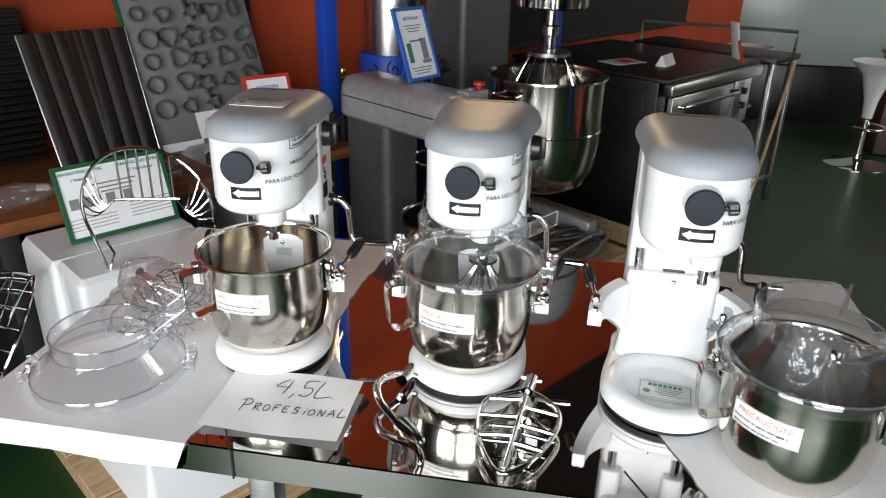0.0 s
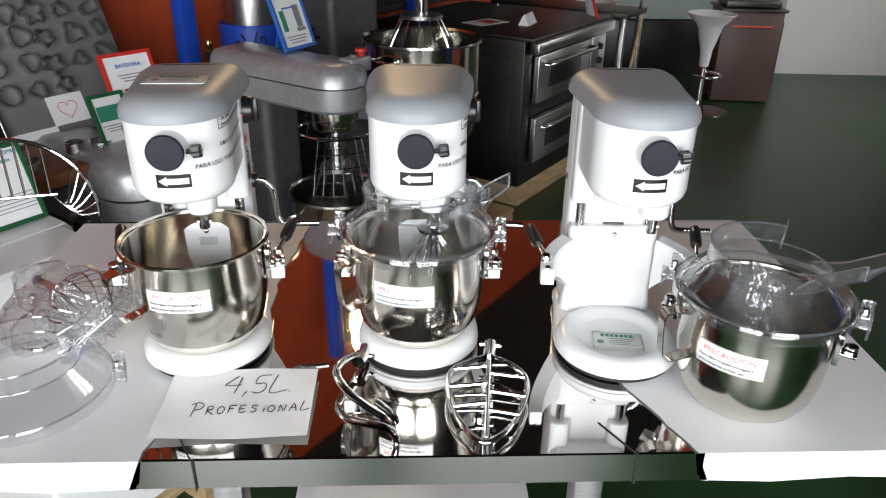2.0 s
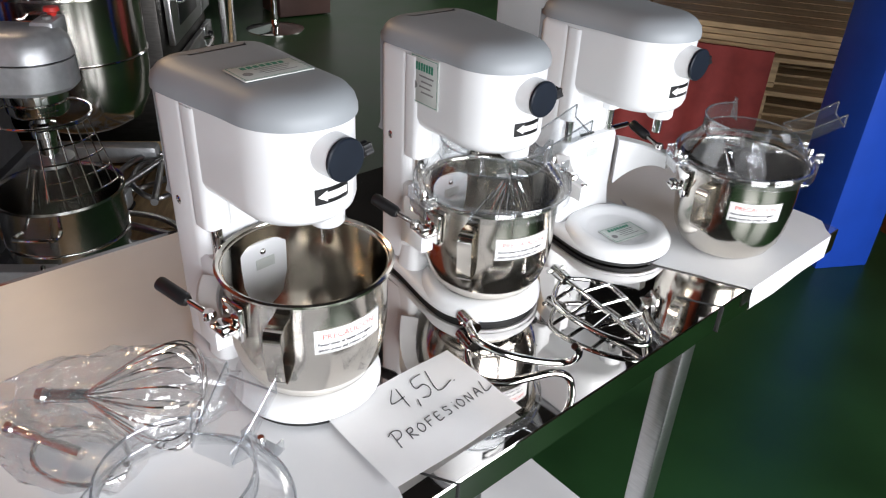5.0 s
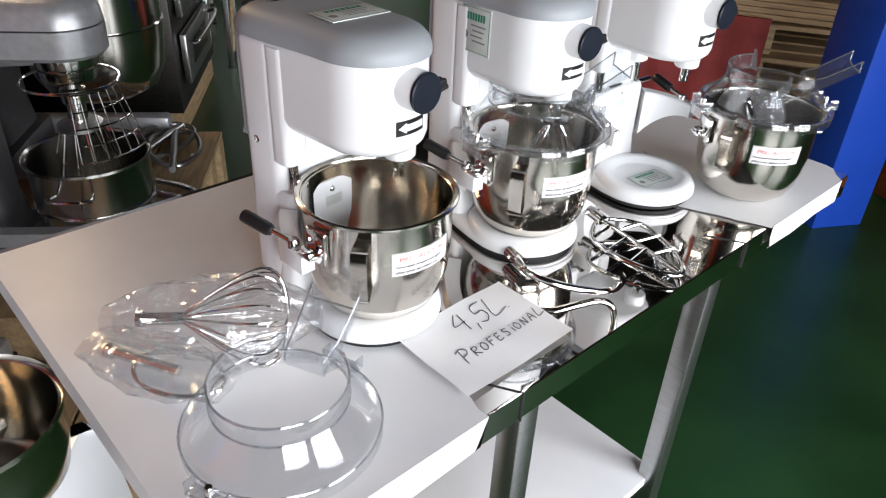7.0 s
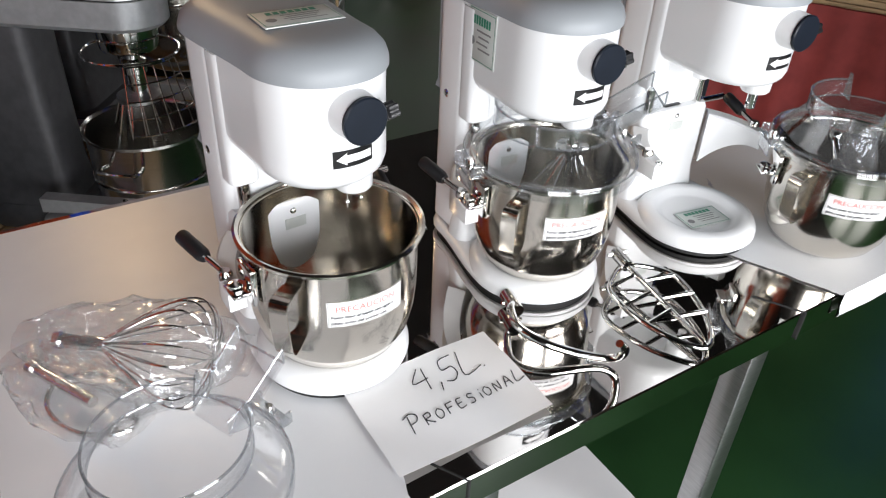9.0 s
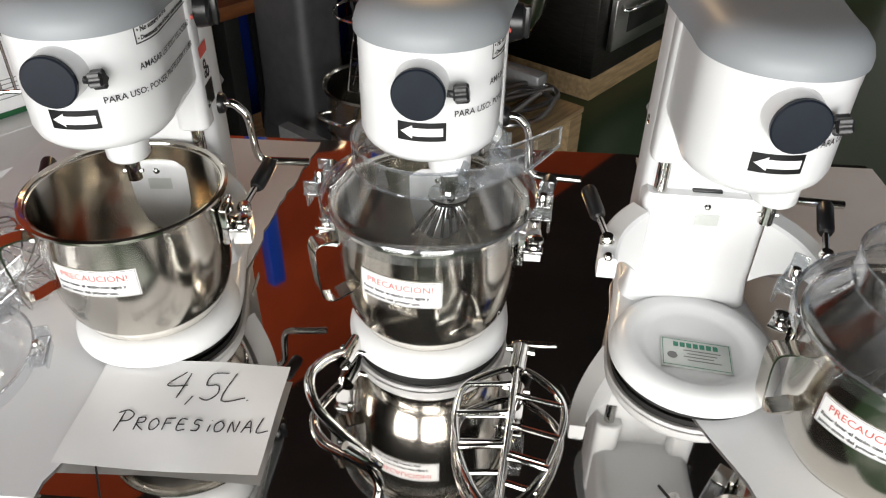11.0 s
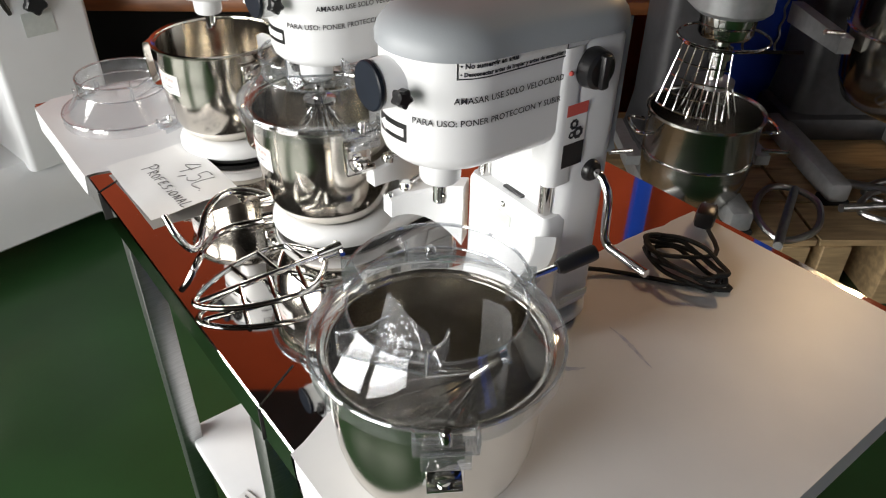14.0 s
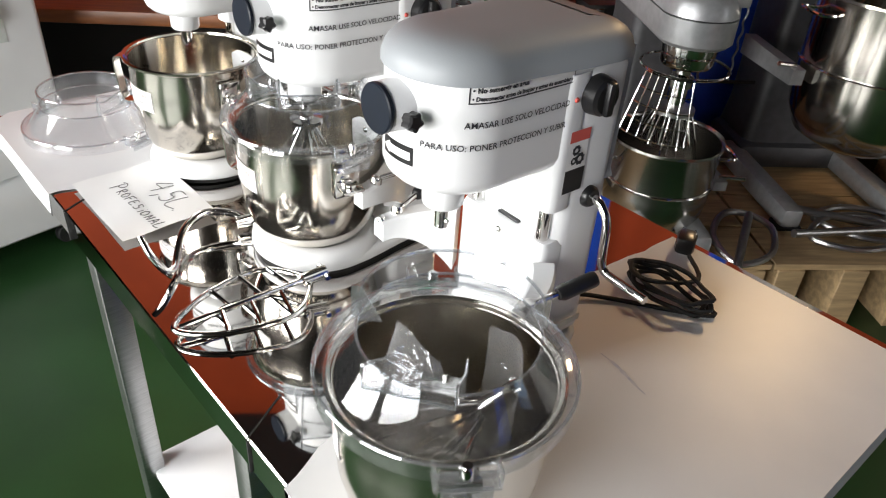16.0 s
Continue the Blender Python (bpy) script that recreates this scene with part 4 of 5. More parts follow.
# faint blue rubbings left on the protective film
SMEAR = mat("blue_rubbing", (0.42, 0.45, 0.56), 0.5, col2=(0.66, 0.67, 0.70), scale=60)
for x0, y0, x1, y1, w in ((0.745, 0.420, 0.826, 0.407, 0.006), (0.757, 0.300, 0.776, 0.342, 0.008)):
    d = Vector((x1 - x0, y1 - y0, 0)).normalized()
    n_ = Vector((-d.y, d.x, 0))
    bm = B()
    prev = None
    for k in range(13):
        f = k / 12
        c = Vector((x0 + (x1 - x0) * f, y0 + (y1 - y0) * f, T + 0.0030)) + n_ * 0.002 * math.sin(f * 5)
        h = w * math.sin(math.pi * min(0.97, max(0.03, f))) * (0.7 + 0.3 * math.sin(k * 2.3)) / 2 + 0.0004
        row = [bm.verts.new(c - n_ * h), bm.verts.new(c + n_ * h)]
        if prev:
            bm.faces.new((prev[0], row[0], row[1], prev[1]))
        prev = row
    part("smear", bm, SMEAR, table, "faint blue rubbing on the film")

# small printed card at the front edge of the undershelf
sh = thing("label_card", pose(0.298, 0.050, 0.3035, 0, 0, 14), "small white printed card lying on the undershelf", "card")
card = part("sheet", box(B(), (0, 0, 0.0010), (0.085, 0.050, 0.0020), 0.0006, seg=1), PAPER, sh)
for k in range(4):
    part("print_bar", box(B(), (-0.008 + 0.004 * (k % 2), 0.014 - 0.009 * k, 0.0022), (0.052 - 0.012 * (k % 2), 0.0035, 0.0004)), INKGREY, card)


# ---------------------------------------------------------------- machines along the red wall
def pallet(m, w, d, h=0.12):
    p = thing("wooden_pallet", m, "rough pine pallet under a machine", "pallet", "pallets")
    n = max(4, int(d / 0.20))
    for k in range(n):
        y = -d / 2 + (k + 0.5) * d / n
        part("board", box(B(), (0, y, h - 0.011), (w, d / n - 0.008, 0.022), 0.002, seg=1), WOOD, p)
    for x in (-w / 2 + 0.06, 0, w / 2 - 0.06):
        part("bearer", box(B(), (x, 0, (h - 0.022) / 2), (0.09, d, h - 0.022), 0.003, seg=1), WOOD, p)
    return p


def bakery_mixer(m, label, rb, rim, hb, head_z, head_h, hw, back, z0=0.12, dark=SATIN, buttons=True, caged=True):
    """A floor mixer whose bowl stands over the origin; its front is local -y."""
    mx = thing("bakery_mixer", m, label, "mixer", "floor mixers along the wall")
    part("foot_plate", box(B(), (0, back - 0.02, z0 + 0.05), (hw * 2.1, 0.30, 0.10), 0.03), SHADECAST, mx)
    for sx in (-1, 1):
        bm = box(B(), (sx * hw * 1.05, back - 0.20 - rb * 0.6, z0 + 0.046), (0.075, 0.34 + rb * 0.9, 0.075), 0.018)
        ft = part("foot", bm, CASTGREY, mx)
        part("rubber_shoe", box(B(), (sx * hw * 1.05, back - 0.34 - rb * 1.03, z0 + 0.010), (0.085, 0.07, 0.020), 0.006), BLACKMAT, ft)
    # column and foot plate take the darkened paint as shade behind the bowl
    part("column", prism(B(), rounded(-hw * 0.8, back - 0.12, hw * 0.8, back + 0.14, 0.04), [(z0 + 0.06, -0.02), (z0 + 0.2, 0), (head_z, 0)]), SHADECAST, mx, "hammer-painted column, darkened for the shade under the head")
    part("head", prism(B(), capsule(hw, -0.01, back + 0.16, hw, 0.06), [(head_z, 0.012), (head_z + 0.012, 0), (head_z + head_h * 0.52, 0)]), CASTGREY, mx)
    part("head_seam", prism(B(), capsule(hw, -0.01, back + 0.16, hw, 0.06), [(head_z + head_h * 0.52, 0.006), (head_z + head_h * 0.55, 0.006)]), BLACK, mx)
    part("head_cover", prism(B(), capsule(hw, -0.01, back + 0.16, hw, 0.06), [(head_z + head_h * 0.55, 0), (head_z + head_h * 0.8, 0.006), (head_z + head_h * 0.93, 0.022), (head_z + head_h, 0.055)]), CASTGREY, mx)
    if buttons:
        zb = head_z + head_h * 0.9
        part("panel", box(B(), (hw * 0.55, -hw * 0.45, zb), (0.10, 0.06, 0.05), 0.008), CASTGREY, mx)
        part("stop_button", lathe(B(), [(0, 0.028), (0.018, 0.026), (0.021, 0.016), (0.012, 0.012), (0.010, 0)], 18, c=(hw * 0.78, -hw * 0.5, zb + 0.022)), REDF, mx, "red mushroom stop button")
        part("start_button", lathe(B(), [(0, 0.012), (0.012, 0.011), (0.014, 0)], 16, c=(hw * 0.42, -hw * 0.5, zb + 0.022)), BOARDW, mx)
    part("drum", lathe(B(), [(0, head_z - 0.07), (hw * 0.66, head_z - 0.07), (hw * 0.72, head_z - 0.06), (hw * 0.74, head_z + 0.01)], 36), CHROME, mx)
    top_w = rim + 0.09
    part("spindle", lathe(B(), [(0, top_w), (0.026, top_w), (0.026, top_w + 0.06), (0.034, top_w + 0.065), (0.034, top_w + 0.10), (0.022, top_w + 0.105), (0.022, head_z - 0.06)], 22), CHROME, mx)
    w = part("whisk_socket", lathe(B(), [(0, top_w + 0.01), (rb * 0.36, top_w), (rb * 0.36, top_w - 0.014), (0.02, top_w - 0.02)], 26), BRUSHED, mx)
    for k in range(12):
        a = 2 * math.pi * k / 12
        c, s = math.cos(a), math.sin(a)
        part("whisk_wire", tube(B(), curve([(rb * 0.32 * c, rb * 0.32 * s, top_w - 0.01), (rb * 0.62 * c, rb * 0.62 * s, rim - 0.08), (rb * 0.6 * c, rb * 0.6 * s, rim - hb * 0.55), (rb * 0.2 * c, rb * 0.2 * s, rim - hb * 0.85)], 4), 0.003, 6), CHROME, w)
    k = rb / 0.145
    prof = [(0, rim - hb), (rb * 0.55, rim - hb + 0.004), (rb * 0.80, rim - hb * 0.92), (rb * 0.935, rim - hb * 0.77), (rb * 0.98, rim - hb * 0.55), (rb * 0.985, rim - 0.01), (rb * 1.03, rim), (rb * 1.035, rim - 0.008), (rb * 1.0, rim - 0.012)]
    prof += [(rb * 0.965, rim - 0.008), (rb * 0.955, rim - hb * 0.53), (rb * 0.90, rim - hb * 0.75), (rb * 0.76, rim - hb * 0.89), (0, rim - hb + 0.012)]
    bw = part("bowl", lathe(B(), prof, 56), dark, mx, "stainless steel bowl")
    part("bead", tube(B(), [(rb * 0.99 * math.cos(a), rb * 0.99 * math.sin(a), rim - hb * 0.45) for a in np.linspace(0, 6.2832, 48, endpoint=False)], 0.0035, 6, loop=True), CHROME, bw)
    for sg in (-1, 1):
        part("bowl_handle", tube(B(), curve([(sg * rb * 0.97, -0.05, rim - 0.06), (sg * (rb + 0.045), -0.05, rim - 0.055), (sg * (rb + 0.045), 0.05, rim - 0.055), (sg * rb * 0.97, 0.05, rim - 0.06)], 4), 0.006, 8), CHROME, bw)
        bm = loft(B(), [[(sg * (rb + 0.01) * 1.0, back - 0.12, z) for z in (rim - hb * 0.62, rim - hb * 0.48)] + [(sg * (rb + 0.05), back - 0.12, z) for z in (rim - hb * 0.48, rim - hb * 0.62)],
                        [(sg * (rb + 0.012), -0.03, z) for z in (rim - hb * 0.58, rim - hb * 0.48)] + [(sg * (rb + 0.055), -0.03, z) for z in (rim - hb * 0.48, rim - hb * 0.58)]])
        part("bowl_arm", bm, CASTGREY, mx)
        part("bowl_lock", tube(B(), [(sg * (rb + 0.035), 0.0, rim - hb * 0.47), (sg * (rb + 0.11), -0.03, rim - hb * 0.44)], 0.008, 10), CHROME, mx, "chrome bowl lock")
    if not caged:
        return mx
    # wire safety cage beside the whisk
    cg = part("cage_ring", tube(B(), [(rb * 0.75 * math.cos(a), rb * 0.75 * math.sin(a), head_z - 0.075) for a in np.linspace(0, 6.2832, 40, endpoint=False)], 0.004, 6, loop=True), CHROME, mx)
    for q in range(5):
        f = q / 4
        part("cage_wire", tube(B(), [((rb * (0.76 + 0.30 * f)) * math.cos(a), (rb * (0.76 + 0.30 * f)) * math.sin(a), head_z - 0.08 - (head_z - rim - 0.12) * f) for a in np.linspace(radians(195), radians(262), 14)], 0.0025, 6), CHROME, cg)
    for a in np.linspace(radians(195), radians(262), 7):
        part("cage_bar", tube(B(), [((rb * (0.76 + 0.30 * f)) * math.cos(a), (rb * (0.76 + 0.30 * f)) * math.sin(a), head_z - 0.08 - (head_z - rim - 0.12) * f) for f in (0, 0.5, 1)], 0.0022, 6), CHROME, cg)
    return mx


pallet(room_pose(1.49, 0.95, 0), 0.70, 0.92, 0.25)
pallet(room_pose(2.13, 0.96, 0), 0.56, 0.90, 0.25)
pallet(room_pose(0.62, 1.0, 0), 0.95, 0.95)
bakery_mixer(room_pose(1.49, 1.19, 0.125), "silver-grey floor mixer with steel bowl and wire cage", 0.170, 0.462, 0.31, 0.755, 0.155, 0.108, 0.36)
bakery_mixer(room_pose(2.20, 1.04, 0.125), "large grey floor mixer with big polished bowl", 0.245, 0.870, 0.49, 1.20, 0.55, 0.20, 0.46, dark=POLISH, buttons=False, caged=False)
low = bakery_mixer(room_pose(0.98, 0.78, 0), "low grey floor mixer with a red framed card on its head", 0.12, 0.36, 0.20, 0.52, 0.26, 0.13, 0.28, z0=0.10, buttons=False)
# beaters and hooks left on the pallet
for s, d, t in ((2.18, 1.26, 10), (2.25, 1.20, -15), (1.78, 1.30, 60)):
    lp = thing("loose_beater", room_pose(s, d, 0.255, t), "large grey steel beater lying on the pallet", "beater", "loose beaters")
    part("loop", tube(B(), curve([(-0.16, 0, 0.02), (-0.05, 0.09, 0.03), (0.12, 0.08, 0.03), (0.18, 0, 0.02), (0.12, -0.08, 0.02), (-0.05, -0.09, 0.02)], 5, True), 0.011, 8, loop=True), BRUSHED, lp)
    part("stem", tube(B(), [(0.18, 0, 0.02), (-0.24, 0, 0.045)], 0.014, 10), BRUSHED, lp)


# ---------------------------------------------------------------- framed cards
def framed_card(m, w, h, frame_mat, label, lines, lean=20):
    c = thing("framed_card", m @ Matrix.Rotation(radians(-lean), 4, "X"), label, "sign", "framed cards")
    part("backing", box(B(), (0, 0.004, h / 2), (w, 0.006, h), 0.001), frame_mat, c)
    bm = B()
    for x0, z0, x1, z1 in ((-w / 2, 0, w / 2, 0.012), (-w / 2, h - 0.012, w / 2, h), (-w / 2, 0.012, -w / 2 + 0.012, h - 0.012), (w / 2 - 0.012, 0.012, w / 2, h - 0.012)):
        box(bm, ((x0 + x1) / 2, -0.002, (z0 + z1) / 2), (x1 - x0, 0.008, z1 - z0), 0.001, seg=1)
    part("frame", bm, frame_mat, c)
    part("sheet", box(B(), (0, 0.0, h / 2), (w - 0.022, 0.003, h - 0.022)), PAPER, c, "printed white sheet")
    for k, (x, z, ww, hh, mm) in enumerate(lines):
        part("print", box(B(), (x, -0.0022, z), (ww, 0.001, hh)), mm, c)
    part("prop", box(B(), (0, 0.045, h * 0.30), (w * 0.4, 0.004, h * 0.62), rot=Matrix.Rotation(radians(lean + 16), 4, "X")), frame_mat, c)
    return c


def lettered(c, body, size, x, z, material):
    bm = text_mesh(body, size, "CENTER", 0.0003)
    part("lettering", mapped(bm, lambda u, v: Vector((x + u, -0.0032, z + v))), material, c)


LN = lambda w, n, z0, dz, mm: [(0, z0 - dz * k, w * (0.9 - 0.15 * (k % 3)), dz * 0.35, mm) for k in range(n)]
TEALINK = mat("teal_ink", (0.05, 0.28, 0.30), 0.6)
c1 = framed_card(room_pose(0.455, 0.915, 0.722), 0.315, 0.215, GREENF, "green framed card with product tables", LN(0.14, 3, 0.150, 0.012, INKGREY) + [(-0.09 + 0.012 * (k % 2), 0.105, 0.02, 0.028, INKGREY) for k in range(1)] + [(-0.12 + 0.05 * k, 0.105, 0.026, 0.03, INKGREY) for k in range(4)] + [(-0.08, 0.062 - 0.01 * k, 0.13, 0.002, INKGREY) for k in range(4)] + [(0.09, 0.080 - 0.01 * k, 0.13, 0.002, INKGREY) for k in range(5)])
lettered(c1, "AMASADORAS ESPIRAL", 0.0125, -0.085, 0.188, TEALINK)
lettered(c1, "1 Velocidad", 0.0125, -0.085, 0.168, TEALINK)
lettered(c1, "AMASADORAS ESPIRAL", 0.0125, 0.085, 0.188, TEALINK)
lettered(c1, "2 Velocidades", 0.0125, 0.085, 0.168, TEALINK)
pr = [(-0.042, 0.10, 0.022, 0.07, GREENINK), (0.035, 0.11, 0.030, 0.075, INKGREY), (0.035, 0.065, 0.045, 0.012, INKGREY)] + LN(0.10, 3, 0.195, 0.010, INKGREY) + LN(0.12, 3, 0.045, 0.010, INKGREY)
q1 = room_pose(1.56, 0.985, 1.037, 6)
c2 = framed_card(q1, 0.165, 0.26, BLUEF, "blue framed product card standing on a mixer head", pr)
lettered(c2, "BATIDORA", 0.016, 0, 0.215, BLUEF)
c3 = framed_card(room_pose(1.15, 0.64, 0.782, -6), 0.185, 0.27, REDF, "red framed product card on the low mixer", pr)
lettered(c3, "BATIDORA", 0.018, 0, 0.22, BLUEF)
c4 = framed_card(room_pose(1.03, 0.66, 0.7595, -2), 0.125, 0.18, GREENF, "small green framed leaflet on the counter", [(0, 0.115, 0.09, 0.05, GREENINK), (0.03, 0.05, 0.03, 0.04, INKGREY)] + LN(0.09, 3, 0.075, 0.009, INKGREY))

# ---------------------------------------------------------------- the counter and what leans on it
ct = thing("wooden_counter", room_pose(0.0, 0.36, 0), "long orange-stained wooden counter along the red wall", "counter")
part("worktop", box(B(), (0.20, 0, 0.735), (2.5, 0.72, 0.045), 0.006), COUNTER, ct)
for x in (-0.95, 0.2, 1.35):
    part("trestle", box(B(), (x, 0, 0.356), (0.06, 0.60, 0.712), 0.004), BLACKMAT, ct)
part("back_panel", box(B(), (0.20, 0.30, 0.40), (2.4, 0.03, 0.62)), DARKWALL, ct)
# corrugated baguette trays
for k, (s, turn) in enumerate(((0.565, 4), (0.675, -3))):
    tr = thing("baguette_tray", room_pose(s, 0.42, 0.760, turn) @ Matrix.Rotation(radians(-24), 4, "X"), "dark corrugated baguette tray leaning on the wall", "baking tray", "baguette trays")
    pts = [(x, -0.012 * abs(math.sin(x / 0.055 * math.pi)) ** 0.7) for x in np.linspace(-0.11, 0.11, 41)]
    bm = loft(B(), [[(x, y, z) for x, y in pts] + [(x, y + 0.002, z) for x, y in reversed(pts)] for z in (0.0, 0.24, 0.48)])
    part("sheet", bm, TRAYM, tr)
    part("rim", tube(B(), [(-0.112, 0, 0), (-0.112, 0, 0.48), (0.112, 0, 0.48), (0.112, 0, 0)], 0.003, 6), BRUSHED, tr)
# board with cookie cutters
cbm = room_pose(1.05, 0.40, 0.762, 0) @ Matrix.Rotation(radians(-22), 4, "X")
cbo = thing("cutter_board", cbm, "pale display board covered with tin cookie cutters", "display board")
part("board", box(B(), (0, 0.008, 0.32), (0.50, 0.012, 0.64), 0.002), BOARDW, cbo)
part("edge", box(B(), (-0.255, 0.008, 0.32), (0.012, 0.02, 0.64), 0.002), GREENF, cbo)
rnd = random.Random(11)
shapes = []
for row in range(6):
    for col_ in range(5):
        if row == 0 and col_ > 2:
            continue
        x, z = -0.195 + col_ * 0.096 + rnd.uniform(-0.012, 0.012), 0.16 + row * 0.086 + rnd.uniform(-0.01, 0.01)
        kind, r = (row * 5 + col_ * 3) % 5, rnd.uniform(0.024, 0.036)
        ph = rnd.uniform(0, 6)
        f = {0: lambda a: 1, 1: lambda a: 1 + 0.28 * math.cos(5 * a), 2: lambda a: 1 + 0.3 * math.cos(2 * a), 3: lambda a: 0.8 + 0.35 * abs(math.cos(1.5 * a)), 4: lambda a: 1 + 0.22 * math.cos(3 * a) + 0.1 * math.cos(7 * a)}[kind]
        o = [(x + r * f(a + ph) * math.cos(a), z + r * f(a + ph) * math.sin(a)) for a in np.linspace(0, 6.2832, 28, endpoint=False)]
        i_ = inset(o, 0.0015)
        rings = [[(p[0], y, p[1]) for p in oo] for oo, y in ((o, 0.002), (o, -0.022), (i_, -0.022), (i_, 0.002))]
        part("cookie_cutter", loft(B(), rings, loop=True), BRUSHED, cbo)
hs = part("heart_note", box(B(), (-0.02, -0.001, 0.085), (0.13, 0.002, 0.10)), PAPER, cbo, "white note with a red heart outline")
bm = tube(B(), [(-0.02 + 0.034 * math.sin(a) ** 3, -0.003, 0.085 + 0.0021 * (13 * math.cos(a) - 5 * math.cos(2 * a) - 2 * math.cos(3 * a) - math.cos(4 * a))) for a in np.linspace(0, 6.2832, 40, endpoint=False)], 0.0012, 6, loop=True)
part("heart", bm, REDINK, hs)
part("strip_notice", box(B(), (-0.16, -0.001, 0.022), (0.16, 0.002, 0.03)), PAPER, cbo)
# slatted dark shutter at the wall
st = thing("slatted_panel", room_pose(0.06, 0.16, 0.76), "dark slatted panel standing against the wall", "panel")
part("backing", box(B(), (0, 0.03, 0.26), (0.85, 0.02, 0.52)), BLACKMAT, st)
for k in range(20):
    part("slat", box(B(), (0, 0.012, 0.015 + k * 0.0258), (0.85, 0.018, 0.018), 0.002, rot=Matrix.Rotation(radians(18), 4, "X"), seg=1), DARKSTEEL, st)
# cake rings and small tins
for s, d, r, h in ((1.44, 0.45, 0.085, 0.07), (1.38, 0.58, 0.05, 0.045), (0.98, 0.62, 0.035, 0.03), (0.90, 0.60, 0.028, 0.04), (1.08, 0.60, 0.04, 0.028), (1.16, 0.56, 0.03, 0.05), (0.72, 0.62, 0.045, 0.03), (0.62, 0.60, 0.03, 0.03)):
    tn = thing("cake_ring", room_pose(s, d, 0.7585), "round steel cake ring on the counter", "cake ring", "cake rings")
    part("ring", lathe(B(), [(r, 0), (r, h), (r - 0.002, h), (r - 0.002, 0), (r, 0)], 30), BRUSHED, tn)
    part("lip", tube(B(), [(r * math.cos(a), r * math.sin(a), h) for a in np.linspace(0, 6.2832, 30, endpoint=False)], 0.002, 6, loop=True), CHROME, tn)
bxs = thing("steel_tin_box", room_pose(1.42, 0.42, 0.7585, 8), "flat steel baking tin on the counter", "baking tin")
part("body", box(B(), (0.0, -0.14, 0.03), (0.22, 0.12, 0.06), 0.006), DARKSTEEL, bxs)
crumpled("plastic_wrap", 12, lambda t: 0.025 + 0.03 * math.sin(math.pi * t), 15, "crumpled clear wrap lying on the counter", room_pose(0.25, 0.60, 0.79) @ Matrix.Rotation(radians(90), 4, "Y"), (0.6, 1.1, 0.22))

# dark panels, uprights and hangings in front of the red wall
for s, w, z0, z1, d in ((1.18, 0.42, 0.76, 1.9, 0.07), (3.9, 2.1, 0.9, 2.4, 0.12)):
    dp = thing("black_panel", room_pose(s, d, 0), "matt black hanging panel before the red wall", "panel")
    part("cloth", box(B(), (0, 0, (z0 + z1) / 2), (w, 0.02, z1 - z0), 0.004), DARKWALL, dp)
    part("top_rail", tube(B(), [(-w / 2 - 0.03, 0, z1 + 0.012), (w / 2 + 0.03, 0, z1 + 0.012)], 0.012, 10), BLACK, dp)
    part("hem", box(B(), (0, -0.004, z0 + 0.02), (w, 0.022, 0.035), 0.004), BLACKMAT, dp)
for s, d, w in ((1.69, 0.20, 0.075), (2.24, 0.42, 0.07), (3.35, 0.16, 0.075)):
    up = thing("rack_upright", room_pose(s, d, 0), "blue painted steel rack upright", "rack", "rack uprights")
    part("post", box(B(), (0, 0, 1.3), (w, 0.06, 2.6), 0.004), BLUE, up)
    part("foot", box(B(), (0, 0, 0.004), (w * 1.5, 0.10, 0.008), 0.001), BLUE, up)
bb = thing("rack_beam", room_pose(0.20, 0.30, 0), "blue painted rack beam overhead", "rack")
part("beam", box(B(), (-0.06, -0.05, 1.335), (1.3, 0.05, 0.12), 0.004, rot=Matrix.Rotation(radians(-21), 4, "Y")), BLUE, bb)
part("bracket", box(B(), (0.52, 0.12, 1.56), (0.05, 0.36, 0.06), 0.004), BLUE, bb)
part("bracket", box(B(), (-0.62, 0.12, 1.12), (0.05, 0.36, 0.06), 0.004), BLUE, bb)
cy = thing("steel_boiler", room_pose(2.03, 0.24, 0), "tall stainless cylinder with blue lower drum", "boiler")
part("drum", lathe(B(), [(0, 0), (0.15, 0), (0.155, 0.01), (0.155, 0.99), (0.15, 1.0), (0, 1.0)], 36), BLUE, cy, "blue drum")
part("cylinder", lathe(B(), [(0.13, 1.0), (0.13, 1.9), (0.12, 1.92), (0, 1.92)], 36), BRUSHED, cy)
tp = thing("wall_tin", room_pose(2.42, 0.03, 1.28), "pressed steel tray hung on the red wall", "baking tray")
part("tray", box(B(), (0, 0, 0), (0.26, 0.02, 0.12), 0.008), BRUSHED, tp)
for k in range(3):
    part("well", box(B(), (-0.08 + 0.08 * k, -0.012, 0), (0.06, 0.012, 0.07), 0.005), DARKSTEEL, tp)
# wrought-iron rail with scrolls and a brass ball
rl = thing("wrought_iron_rail", room_pose(1.52, 0.62, 0), "dark wrought-iron rail with scrolls and brass ball", "railing")
part("post", box(B(), (-0.06, 0, 0.50), (0.022, 0.022, 1.0), 0.003), BLACK, rl)
part("ball", lathe(B(), [(0, 1.045), (0.010, 1.041), (0.015, 1.03), (0.012, 1.018), (0.006, 1.008), (0.010, 1.0), (0, 0.998)], 16, c=(-0.06, 0, 0)), mat("brass", (0.62, 0.42, 0.15), 0.25, 1.0, var=0.1), rl, "brass ball")
part("top_bar", box(B(), (0.30, 0, 0.97), (0.74, 0.012, 0.012), 0.002), DARKSTEEL, rl)
part("low_bar", box(B(), (0.30, 0, 0.55), (0.74, 0.012, 0.012), 0.002), DARKSTEEL, rl)
